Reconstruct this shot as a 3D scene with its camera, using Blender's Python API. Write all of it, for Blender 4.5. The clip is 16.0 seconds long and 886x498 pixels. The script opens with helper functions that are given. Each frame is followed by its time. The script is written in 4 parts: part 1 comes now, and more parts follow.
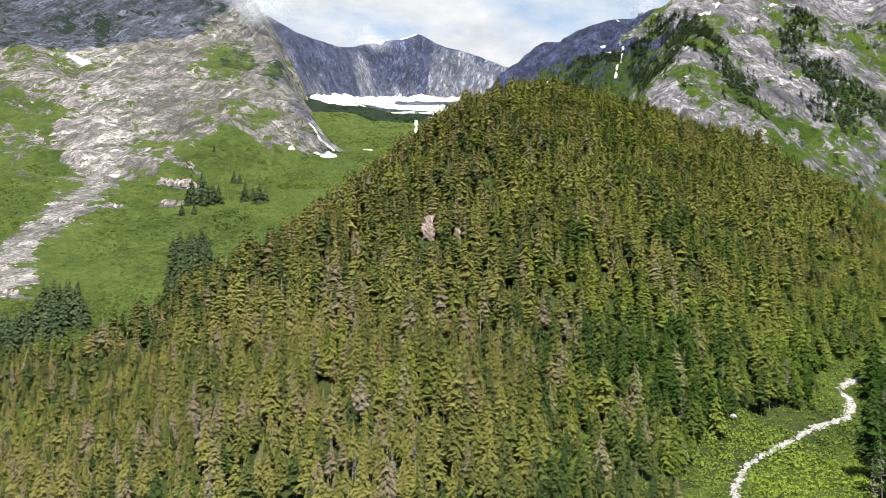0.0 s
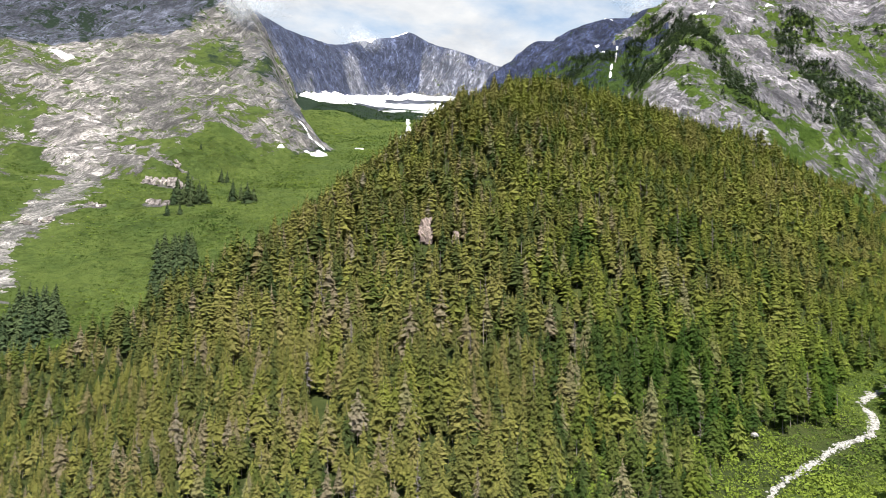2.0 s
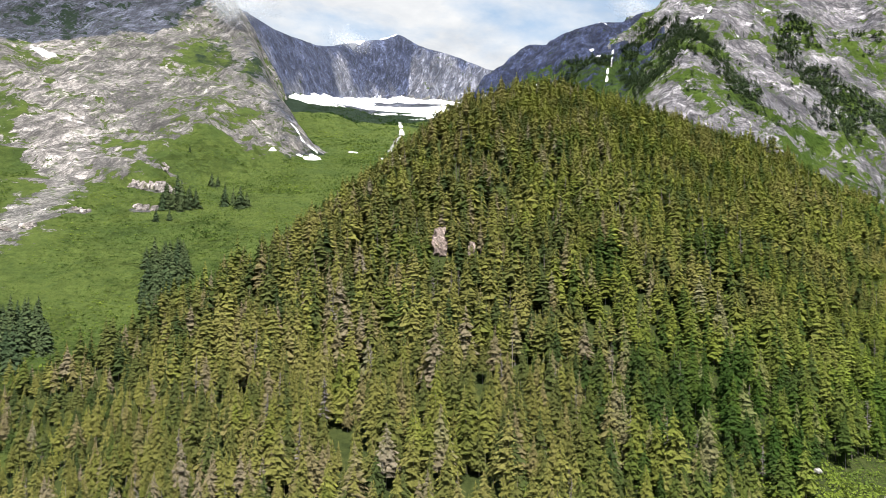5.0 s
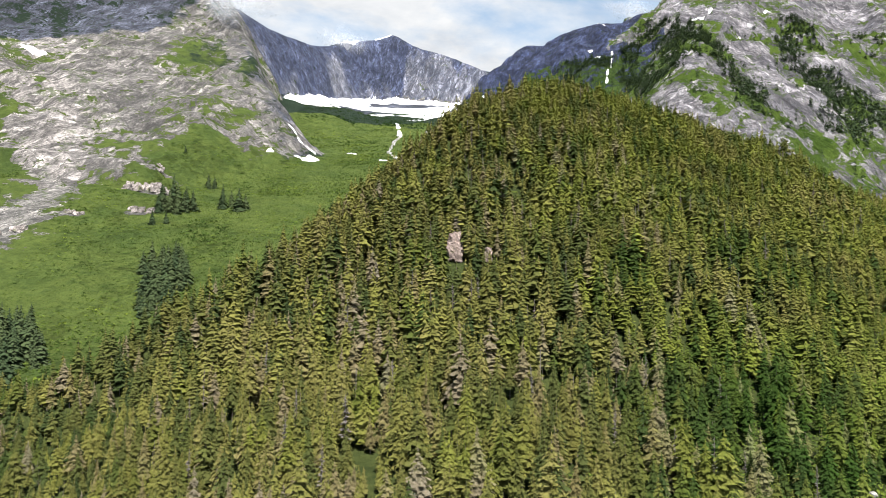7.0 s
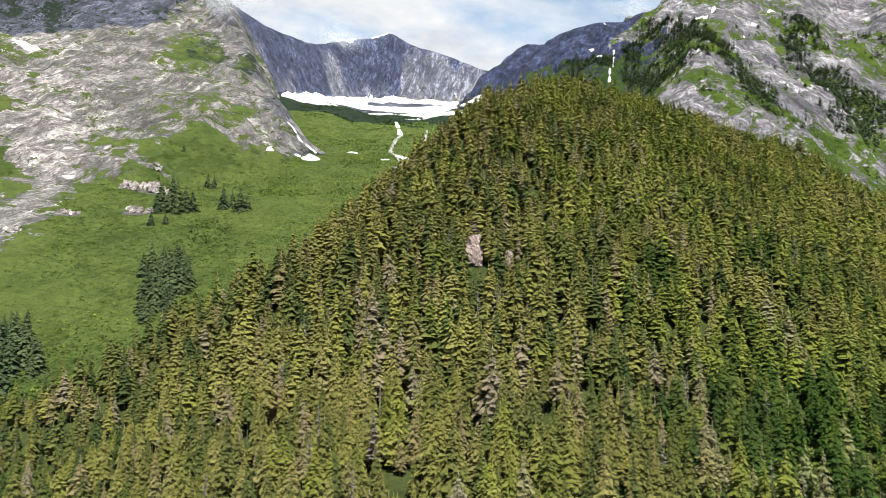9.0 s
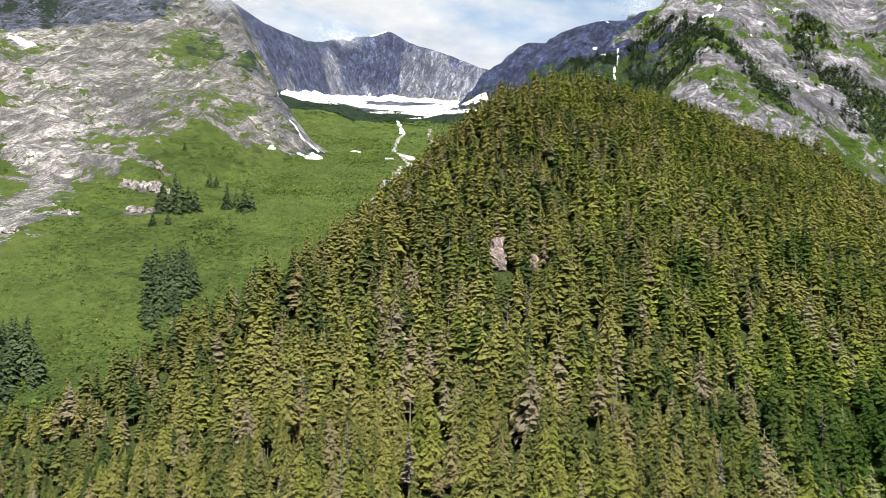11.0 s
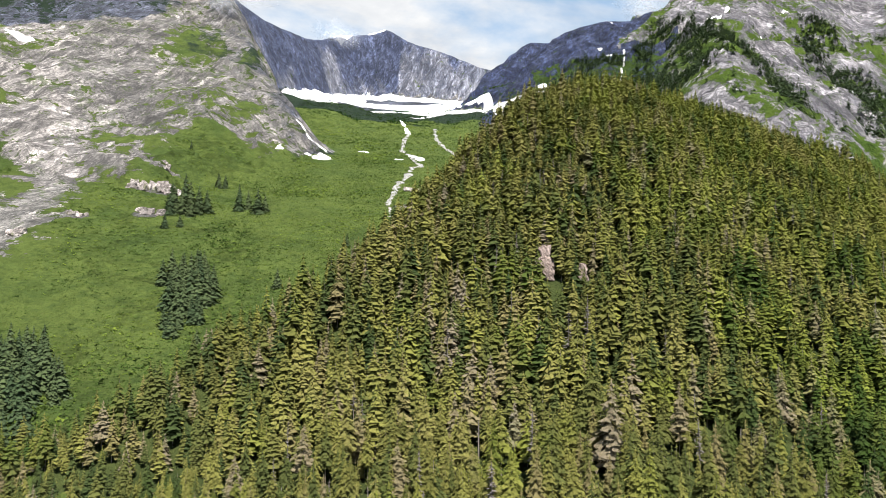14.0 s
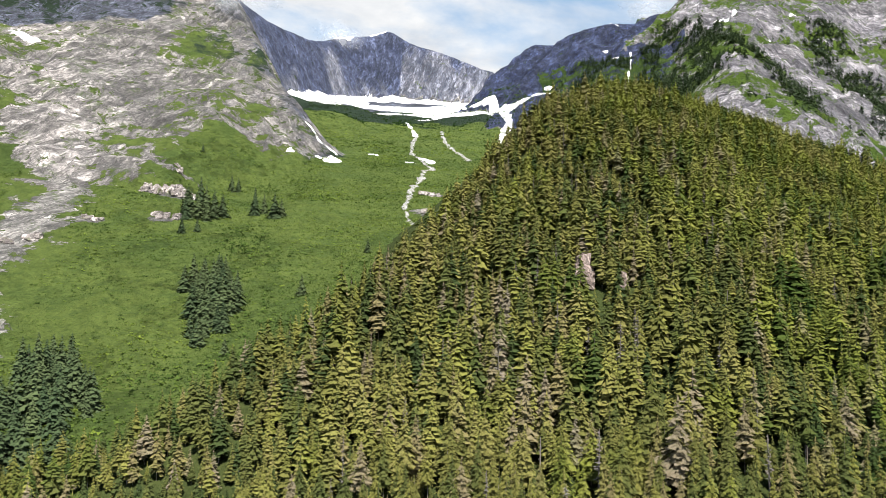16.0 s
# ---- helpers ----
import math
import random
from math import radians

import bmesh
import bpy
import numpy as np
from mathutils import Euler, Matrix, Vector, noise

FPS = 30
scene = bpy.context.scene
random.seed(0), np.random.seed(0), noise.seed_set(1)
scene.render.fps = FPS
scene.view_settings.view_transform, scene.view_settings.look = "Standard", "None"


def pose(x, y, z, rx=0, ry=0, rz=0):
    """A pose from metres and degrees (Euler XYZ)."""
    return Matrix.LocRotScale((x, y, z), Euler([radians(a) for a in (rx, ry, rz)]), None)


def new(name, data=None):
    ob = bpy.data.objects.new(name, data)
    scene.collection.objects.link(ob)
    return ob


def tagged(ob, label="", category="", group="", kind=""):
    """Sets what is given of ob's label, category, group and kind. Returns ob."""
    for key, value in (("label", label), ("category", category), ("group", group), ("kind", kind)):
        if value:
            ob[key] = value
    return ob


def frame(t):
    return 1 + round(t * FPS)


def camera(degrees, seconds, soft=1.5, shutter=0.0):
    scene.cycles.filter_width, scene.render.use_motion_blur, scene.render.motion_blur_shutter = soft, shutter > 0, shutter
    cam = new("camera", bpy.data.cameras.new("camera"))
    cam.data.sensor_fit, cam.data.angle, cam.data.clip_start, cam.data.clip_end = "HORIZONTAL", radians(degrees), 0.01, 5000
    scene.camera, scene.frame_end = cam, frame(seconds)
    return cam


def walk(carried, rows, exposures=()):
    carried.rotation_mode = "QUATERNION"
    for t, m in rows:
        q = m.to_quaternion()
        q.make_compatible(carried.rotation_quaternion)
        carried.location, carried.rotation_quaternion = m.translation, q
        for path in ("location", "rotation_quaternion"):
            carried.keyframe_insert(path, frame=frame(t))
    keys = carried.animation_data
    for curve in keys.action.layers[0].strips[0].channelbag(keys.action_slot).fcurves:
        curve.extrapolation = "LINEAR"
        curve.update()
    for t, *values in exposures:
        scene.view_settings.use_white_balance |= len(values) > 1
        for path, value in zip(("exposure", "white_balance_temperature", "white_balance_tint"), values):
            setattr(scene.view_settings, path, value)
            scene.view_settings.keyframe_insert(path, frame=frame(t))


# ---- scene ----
cam = camera(63.7, 16.0, soft=0.65)
METRES, EYE, TILT, LEAN, TURN = 200.0, 120.0, 3.0, 0.0, 0.0
ROWS = [
    (0.0, 0.0, 0.0, 0.0, 0.0, 0.0, -0.0),
    (0.5, -0.0013, 0.0304, 0.0034, -0.22, -0.01, -0.05),
    (1.0, -0.0083, 0.0594, 0.0071, -0.46, -0.02, -0.11),
    (1.5, -0.0191, 0.0877, 0.011, -0.7, -0.04, -0.17),
    (2.0, -0.0325, 0.1156, 0.0157, -0.92, -0.04, -0.23),
    (2.5, -0.0477, 0.1428, 0.0201, -1.18, -0.02, -0.29),
    (3.0, -0.064, 0.1698, 0.0246, -1.43, 0.04, -0.33),
    (3.5, -0.0811, 0.1967, 0.0292, -1.66, 0.11, -0.35),
    (4.0, -0.0987, 0.2232, 0.0336, -1.87, 0.15, -0.39),
    (6.5, -0.1889, 0.3546, 0.0511, -2.9, 0.4, -0.48),
    (7.0, -0.2072, 0.3805, 0.0541, -3.07, 0.4, -0.5),
    (7.5, -0.2255, 0.4065, 0.0573, -3.25, 0.42, -0.51),
    (8.0, -0.2438, 0.4325, 0.0602, -3.41, 0.42, -0.53),
    (8.5, -0.2619, 0.4585, 0.063, -3.55, 0.39, -0.57),
    (9.0, -0.2801, 0.4845, 0.0657, -3.69, 0.37, -0.61),
    (11.5, -0.3705, 0.6109, 0.0788, -4.26, 0.33, -0.73),
    (12.0, -0.3906, 0.6336, 0.0819, -4.4, 0.33, -0.81),
    (12.5, -0.4137, 0.6524, 0.0853, -4.57, 0.32, -0.9),
    (13.0, -0.4389, 0.6688, 0.0891, -4.74, 0.32, -0.94),
    (13.5, -0.4655, 0.6834, 0.0931, -4.88, 0.33, -0.95),
    (14.0, -0.4927, 0.6966, 0.0974, -5.02, 0.32, -0.99),
    (14.5, -0.5204, 0.7089, 0.1017, -5.14, 0.35, -1.02),
    (15.0, -0.5483, 0.7206, 0.1059, -5.24, 0.37, -1.03),
    (15.5, -0.5765, 0.7319, 0.1103, -5.35, 0.38, -1.05),
    (16.0, -0.6045, 0.7429, 0.1145, -5.45, 0.41, -1.07),
]
walk(cam, [(t, pose(0, 0, EYE, TILT, LEAN, TURN) @ pose(METRES * x, METRES * y, METRES * z, 90 + pitch, roll, yaw)) for t, x, y, z, yaw, pitch, roll in ROWS])

# ---- light ----
SUN_AZ, SUN_EL = 172.0, 61.0
sun_dir = Vector((math.sin(radians(SUN_AZ)) * math.cos(radians(SUN_EL)), math.cos(radians(SUN_AZ)) * math.cos(radians(SUN_EL)), math.sin(radians(SUN_EL))))
sun_data = bpy.data.lights.new("sun", "SUN")
sun_data.energy, sun_data.angle, sun_data.color = 5.0, radians(0.5), (1.0, 0.95, 0.86)
sun = new("sun", sun_data)
sun.matrix_world = Matrix.Translation((0, 0, 900)) @ (-sun_dir).to_track_quat("-Z", "Y").to_matrix().to_4x4()
scene.view_settings.exposure = 1.39


class Nodes:
    """Short hand for building a node tree."""

    def __init__(self, tree):
        self.tree = tree
        tree.nodes.clear()

    def add(self, kind, inputs=None, **props):
        node = self.tree.nodes.new(kind)
        for key, value in props.items():
            setattr(node, key, value)
        for key, value in (inputs or {}).items():
            self.put(node.inputs[key], value)
        return node

    def put(self, socket, value):
        if isinstance(value, bpy.types.NodeSocket):
            self.tree.links.new(value, socket)
        else:
            socket.default_value = value

    def maths(self, op, a, b=0.0, clamp=False):
        node = self.add("ShaderNodeMath", {0: a, 1: b}, operation=op)
        node.use_clamp = clamp
        return node.outputs[0]

    def noise(self, vec, scale, detail=4.0, rough=0.55, dist=0.0):
        return self.add("ShaderNodeTexNoise", {"Vector": vec, "Scale": scale, "Detail": detail, "Roughness": rough, "Distortion": dist}).outputs[0]

    def stretch(self, vec, scale, turn=(0, 0, 0)):
        return self.add("ShaderNodeMapping", {"Vector": vec, "Scale": scale, "Rotation": turn}).outputs[0]

    def ramp(self, fac, stops):
        node = self.add("ShaderNodeValToRGB", {0: fac})
        el = node.color_ramp.elements
        while len(el) < len(stops):
            el.new(0.5)
        for e, (pos, col) in zip(el, stops):
            e.position = pos
            e.color = (*col, 1) if len(col) == 3 else (col[0], col[0], col[0], 1)
        return node.outputs[0]

    def mix(self, fac, a, b, mode="MIX"):
        node = self.add("ShaderNodeMix", data_type="RGBA", blend_type=mode)
        self.put(node.inputs[0], fac)
        self.put(node.inputs[6], a if not isinstance(a, tuple) else (*a, 1))
        self.put(node.inputs[7], b if not isinstance(b, tuple) else (*b, 1))
        return node.outputs[2]

    def bump(self, height, distance, strength=1.0, normal=None):
        node = self.add("ShaderNodeBump", {"Height": height, "Distance": distance, "Strength": strength})
        if normal is not None:
            self.put(node.inputs["Normal"], normal)
        return node.outputs[0]


def make_sky():
    world = bpy.data.worlds.new("sky")
    scene.world = world
    world.use_nodes = True
    n = Nodes(world.node_tree)
    sky = n.add("ShaderNodeTexSky", sky_type="NISHITA", sun_disc=False, sun_elevation=radians(SUN_EL), sun_rotation=radians(SUN_AZ), altitude=600.0, ozone_density=1.0)
    d = n.add("ShaderNodeTexCoord").outputs["Generated"]
    v = n.stretch(d, (1.0, 1.0, 2.2))
    big = n.noise(n.add("ShaderNodeVectorMath", {0: v, 1: (3.42, 0.3, 0.15)}).outputs[0], 2.6, 7.0, 0.56, 0.35)
    high = n.add("ShaderNodeSeparateXYZ", {0: d}).outputs[2]
    cover = n.ramp(n.maths("SUBTRACT", big, n.maths("ADD", n.maths("MULTIPLY", high, 0.22), n.maths("MULTIPLY", n.maths("MAXIMUM", n.maths("SUBTRACT", high, 0.38), 0.0), 0.8))), [(0.25, (0.06,)), (0.41, (1.0,))])
    fine = n.noise(v, 7.0, 6.0, 0.6, 0.3)
    white = n.ramp(fine, [(0.3, (3.7, 3.9, 4.2)), (0.62, (5.6, 5.6, 5.6))])
    col = n.mix(n.maths("MULTIPLY", cover, 0.96), n.mix(1.0, sky.outputs[0], (1.15, 1.30, 1.22), "MULTIPLY"), white)
    bg = n.add("ShaderNodeBackground", {"Color": col, "Strength": 0.068})
    out = n.add("ShaderNodeOutputWorld")
    n.tree.links.new(bg.outputs[0], out.inputs[0])


make_sky()

# ---- materials ----


def material(name, build):
    m = bpy.data.materials.new(name)
    m.use_nodes = True
    n = Nodes(m.node_tree)
    shader = build(n)
    out = n.add("ShaderNodeOutputMaterial")
    n.tree.links.new(shader, out.inputs[0])
    return m


def surface(n, col, rough=0.9, normal=None, spec=0.25):
    node = n.add("ShaderNodeBsdfPrincipled", {"Base Color": col, "Roughness": rough, "Specular IOR Level": spec})
    if normal is not None:
        n.put(node.inputs["Normal"], normal)
    return node.outputs[0]


def rock_colour(n, pos, pale, mid, dark, moss, upright=False):
    """Granite: sheets that peel along two sweeps of the face, dark joints between them, seeps down the fall line, fine grain."""

    def wobble(scale, far):
        shift = n.add("ShaderNodeTexNoise", {"Vector": pos, "Scale": scale, "Detail": 4.0, "Roughness": 0.6}).outputs["Color"]
        return n.add("ShaderNodeVectorMath", {0: shift, 1: (far, far, far)}, operation="MULTIPLY").outputs[0]

    base = pos
    if not upright:
        px, py, pz = n.add("ShaderNodeSeparateXYZ", {0: pos}).outputs
        base = n.add("ShaderNodeCombineXYZ", {0: px, 1: n.maths("MULTIPLY", py, 0.3), 2: n.maths("ADD", n.maths("MULTIPLY", pz, 0.6), n.maths("MULTIPLY", py, 0.42))}).outputs[0]
    bent = n.add("ShaderNodeVectorMath", {0: base, 1: wobble(0.011, 34.0)}).outputs[0]
    bent = n.add("ShaderNodeVectorMath", {0: bent, 1: wobble(0.06, 9.0)}).outputs[0]

    def sheets(angle, long, scale):
        v = n.stretch(n.stretch(bent, (1.0, 1.0, 1.0), (0.0, angle, 0.0)), (1.0 / long, 0.5, 1.0))
        return n.noise(v, scale, 6.0, 0.7)

    def line(field, half):
        return n.ramp(n.maths("ABSOLUTE", n.maths("SUBTRACT", field, 0.5)), [(0.0, (1.0,)), (half, (0.0,))])

    one, two, long = (1.50, 1.36, 7.0) if upright else (0.92, -0.66, 4.0)
    across = n.add("ShaderNodeSeparateXYZ", {0: pos}).outputs[0]
    side = n.maths("ADD", n.maths("MULTIPLY", n.maths("ADD", across, 440.0), 0.0035), n.maths("MULTIPLY", n.maths("SUBTRACT", n.noise(pos, 0.009, 3.0), 0.5), 2.6), True)
    lamina = n.mix(side, sheets(one, long, 0.10), sheets(two, long, 0.10))
    fine = n.mix(side, sheets(one + 0.15, long, 0.34), sheets(two - 0.15, long, 0.34))
    patch = n.noise(pos, 0.012, 8.0, 0.66, 0.5)
    grain = n.noise(pos, 0.42, 5.0, 0.75)
    streak = n.noise(n.stretch(bent, (1.0, 0.7, 0.10)), 0.10, 6.0, 0.68)
    pale, mid = tuple(0.84 * a for a in pale), tuple(0.84 * a for a in mid)
    c = n.ramp(patch, [(0.28, tuple(0.8 * a for a in mid)), (0.42, mid), (0.55, pale), (0.70, mid)])
    c = n.mix(1.0, c, n.ramp(lamina, [(0.34, (0.36,)), (0.47, (0.86,)), (0.64, (1.35,))]), "MULTIPLY")
    c = n.mix(1.0, c, n.ramp(fine, [(0.36, (0.5,)), (0.5, (1.0,)), (0.64, (1.32,))]), "MULTIPLY")
    c = n.mix(1.0, c, n.ramp(grain, [(0.34, (0.5,)), (0.5, (1.0,)), (0.66, (1.3,))]), "MULTIPLY")
    c = n.mix(n.ramp(streak, [(0.54, (0.0,)), (0.70, (0.75,))]), c, dark)
    joints = n.maths("MULTIPLY", line(lamina, 0.045), n.ramp(n.noise(pos, 0.02, 3.0), [(0.38, (0.1,)), (0.60, (0.95,))]))
    cross = n.maths("MULTIPLY", line(n.mix(side, sheets(two, 3.0, 0.06), sheets(one, 3.0, 0.06)), 0.028), 0.75)
    cracks = n.maths("MAXIMUM", joints, cross)
    sharp = n.maths("ADD", n.maths("MULTIPLY", n.maths("SUBTRACT", side, 0.5), 5.0), 0.5, True)
    lying = n.mix(sharp, n.stretch(n.stretch(bent, (1.0, 1.0, 1.0), (0.0, one, 0.0)), (0.36, 0.4, 1.0)), n.stretch(n.stretch(bent, (1.0, 1.0, 1.0), (0.0, two, 0.0)), (0.36, 0.4, 1.0)))
    for size, half in ((0.055, 0.05), (0.15, 0.10)):
        tint = n.add("ShaderNodeTexVoronoi", {"Vector": lying, "Scale": size}).outputs["Color"]
        edge = n.add("ShaderNodeTexVoronoi", {"Vector": lying, "Scale": size}, feature="DISTANCE_TO_EDGE").outputs["Distance"]
        c = n.mix(1.0, c, n.ramp(n.add("ShaderNodeSeparateColor", {0: tint}).outputs[0], [(0.1, (0.70,)), (0.9, (1.22,))]), "MULTIPLY")
        split = n.maths("MULTIPLY", n.ramp(edge, [(0.0, (0.9,)), (half, (0.0,))]), n.ramp(n.noise(bent, 0.035, 4.0), [(0.36, (0.15,)), (0.58, (1.0,))]))
        cracks = n.maths("MAXIMUM", cracks, split)
    c = n.mix(cracks, c, tuple(0.45 * a for a in dark))
    c = n.mix(n.ramp(n.noise(bent, 0.05, 7.0, 0.74), [(0.56, (0.0,)), (0.62, (0.7,))]), c, moss)
    h = n.maths("ADD", n.maths("MULTIPLY", lamina, 1.3), n.maths("ADD", n.maths("MULTIPLY", fine, 0.5), n.maths("MULTIPLY", grain, 0.35)))
    h = n.maths("SUBTRACT", h, n.maths("MULTIPLY", cracks, 0.2))
    return c, h


def green_colour(n, pos, light, mid, dark):
    """Low brush and meadow: clumps of a few metres, broad drifts of lighter and darker plants."""
    drift = n.noise(pos, 0.011, 5.0, 0.6, 0.5)
    clump = n.noise(pos, 0.11, 6.0, 0.68, 0.4)
    leaf = n.noise(pos, 0.55, 4.0, 0.7)
    c = n.ramp(drift, [(0.33, mid), (0.5, light), (0.66, mid)])
    c = n.mix(n.ramp(clump, [(0.32, (0.7,)), (0.52, (0.0,))]), c, dark)
    c = n.mix(n.ramp(leaf, [(0.3, (0.45,)), (0.5, (0.0,))]), c, dark)
    h = n.maths("ADD", n.maths("MULTIPLY", clump, 1.0), n.maths("MULTIPLY", leaf, 0.35))
    return c, h


def terrain_material(name, pale, mid, dark, green, rock_relief=9.0, upright=False):
    """Rock with vegetation by the mesh's own cover layer."""

    def build(n):
        pos = n.add("ShaderNodeTexCoord").outputs["Object"]
        rock, rh = rock_colour(n, pos, pale, mid, dark, dark if upright else tuple(a * 0.8 for a in green[1]), upright)
        veg, vh = green_colour(n, pos, *green)
        shade_stain = n.add("ShaderNodeAttribute", attribute_name="shade_stain").outputs["Fac"]
        shade_stain = n.maths("ADD", shade_stain, n.maths("MULTIPLY", n.maths("SUBTRACT", n.noise(n.stretch(pos, (1, 1, 0.3)), 0.05, 5.0, 0.65), 0.5), 1.2))
        clean = n.add("ShaderNodeAttribute", attribute_name="pale").outputs["Fac"]
        clean = n.maths("MULTIPLY", clean, n.ramp(n.noise(n.stretch(pos, (1, 1, 0.35)), 0.06, 6.0, 0.7, 0.8), [(0.36, (0.1,)), (0.6, (1.0,))]))
        rock = n.mix(clean, rock, n.mix(1.0, rock, (1.42, 1.40, 1.40), "MULTIPLY"))
        rock = n.mix(n.ramp(shade_stain, [(0.35, (0.0,)), (0.75, (1.0,))]), rock, n.mix(1.0, rock, (0.36, 0.42, 0.60), "MULTIPLY"))
        cover = n.add("ShaderNodeAttribute", attribute_name="cover").outputs["Fac"]
        ragged = n.maths("ADD", n.noise(pos, 0.045, 7.0, 0.7, 0.6), n.maths("MULTIPLY", n.noise(pos, 0.25, 4.0, 0.7), 0.35))
        f = n.maths("ADD", cover, n.maths("MULTIPLY", n.maths("SUBTRACT", ragged, 0.66), 3.2))
        f = n.ramp(f, [(0.46, (0.0,)), (0.54, (1.0,))])
        veg = n.mix(n.ramp(shade_stain, [(0.3, (0.0,)), (0.6, (0.9,))]), veg, (0.016, 0.026, 0.022))
        col = n.mix(f, rock, veg)
        h = n.maths("ADD", n.maths("MULTIPLY", rh, rock_relief), n.maths("MULTIPLY", f, n.maths("MULTIPLY", vh, 2.2)))
        return surface(n, col, 0.92, n.bump(h, 1.0, 0.9), n.ramp(f, [(0.0, (0.25,)), (1.0, (0.03,))]))

    return material(name, build)


GREEN = ((0.084, 0.112, 0.029), (0.058, 0.086, 0.024), (0.030, 0.050, 0.016))
MAT_LEFT = terrain_material("pale_granite", (0.36, 0.335, 0.325), (0.235, 0.22, 0.215), (0.10, 0.096, 0.098), GREEN)
# headwall: grey rock with the blue of distant haze mixed into the colour
MAT_HEAD = terrain_material("haze_blue_rock", (0.33, 0.335, 0.40), (0.215, 0.228, 0.295), (0.055, 0.065, 0.105), GREEN, 9.0, True)
# dark ridge: its shade is put into these low, blue tones
MAT_DARK = terrain_material("shade_dark_rock", (0.072, 0.092, 0.19), (0.030, 0.042, 0.108), (0.008, 0.012, 0.034), ((0.05, 0.08, 0.02), (0.03, 0.052, 0.014), (0.012, 0.024, 0.008)), 12.0, True)
MAT_RIGHT = terrain_material("weathered_granite", (0.325, 0.31, 0.335), (0.19, 0.183, 0.208), (0.068, 0.067, 0.085), ((0.07, 0.105, 0.02), (0.042, 0.07, 0.014), (0.016, 0.032, 0.008)))
MAT_VALLEY = terrain_material("alpine_brush", (0.36, 0.34, 0.325), (0.235, 0.225, 0.215), (0.10, 0.10, 0.10), GREEN)
MAT_FLOOR = terrain_material("forest_floor", (0.36, 0.31, 0.29), (0.22, 0.19, 0.17), (0.09, 0.08, 0.07), ((0.040, 0.050, 0.016), (0.026, 0.036, 0.012), (0.012, 0.018, 0.007)), 2.0)


def build_snow(n):
    pos = n.add("ShaderNodeTexCoord").outputs["Object"]
    big = n.noise(pos, 0.03, 5.0, 0.6)
    dirt = n.noise(n.stretch(pos, (1, 1, 3)), 0.12, 6.0, 0.7, 0.8)
    c = n.ramp(dirt, [(0.36, (0.52, 0.50, 0.48)), (0.52, (0.86, 0.87, 0.89))])
    return surface(n, c, 0.6, n.bump(big, 3.0, 0.5), 0.3)


def build_scar(n):
    pos = n.add("ShaderNodeTexCoord").outputs["Object"]
    c, h = rock_colour(n, n.stretch(pos, (4, 4, 4)), (0.36, 0.285, 0.26), (0.27, 0.21, 0.19), (0.12, 0.09, 0.085), (0.12, 0.12, 0.04))
    return surface(n, c, 0.9, n.bump(h, 1.5))


MAT_SCAR = material("pink_rock", build_scar)


def build_outcrop(n):
    pos = n.add("ShaderNodeNewGeometry").outputs["Position"]
    c, h = rock_colour(n, n.stretch(pos, (2.5, 2.5, 2.5)), (0.47, 0.42, 0.405), (0.37, 0.325, 0.315), (0.15, 0.13, 0.13), (0.10, 0.11, 0.05))
    return surface(n, c, 0.9, n.bump(h, 1.5))


MAT_OUTCROP = material("pinkish_granite", build_outcrop)
MAT_SNOW = material("old_snow", build_snow)


def build_stream(n):
    pos = n.add("ShaderNodeTexCoord").outputs["Object"]
    f = n.noise(pos, 0.35, 6.0, 0.75, 0.4)
    c = n.ramp(f, [(0.38, (0.06, 0.06, 0.05)), (0.47, (0.16, 0.155, 0.145)), (0.64, (0.36, 0.36, 0.36))])
    return surface(n, c, 0.6, n.bump(f, 1.0))


MAT_STREAM = material("stony_stream", build_stream)


def build_gravel(n):
    pos = n.add("ShaderNodeTexCoord").outputs["Object"]
    cell = n.add("ShaderNodeTexVoronoi", {"Vector": pos, "Scale": 0.8, "Randomness": 1.0})
    c = n.mix(n.noise(pos, 0.2, 4.0), (0.20, 0.195, 0.185), (0.36, 0.355, 0.34))
    c = n.mix(n.ramp(cell.outputs["Distance"], [(0.45, (0.0,)), (0.75, (0.85,))]), c, (0.10, 0.095, 0.085))
    h = n.maths("SUBTRACT", 1.0, cell.outputs["Distance"])
    return surface(n, c, 0.85, n.bump(h, 0.6, 1.0))


MAT_GRAVEL = material("pale_boulders", build_gravel)

LEAF_STOPS = [
    (0.0, (0.038, 0.056, 0.022)),
    (0.22, (0.074, 0.086, 0.029)),
    (0.45, (0.122, 0.119, 0.036)),
    (0.66, (0.186, 0.180, 0.050)),
    (0.78, (0.172, 0.143, 0.066)),
    (0.90, (0.182, 0.149, 0.106)),
    (1.0, (0.23, 0.20, 0.17)),
]


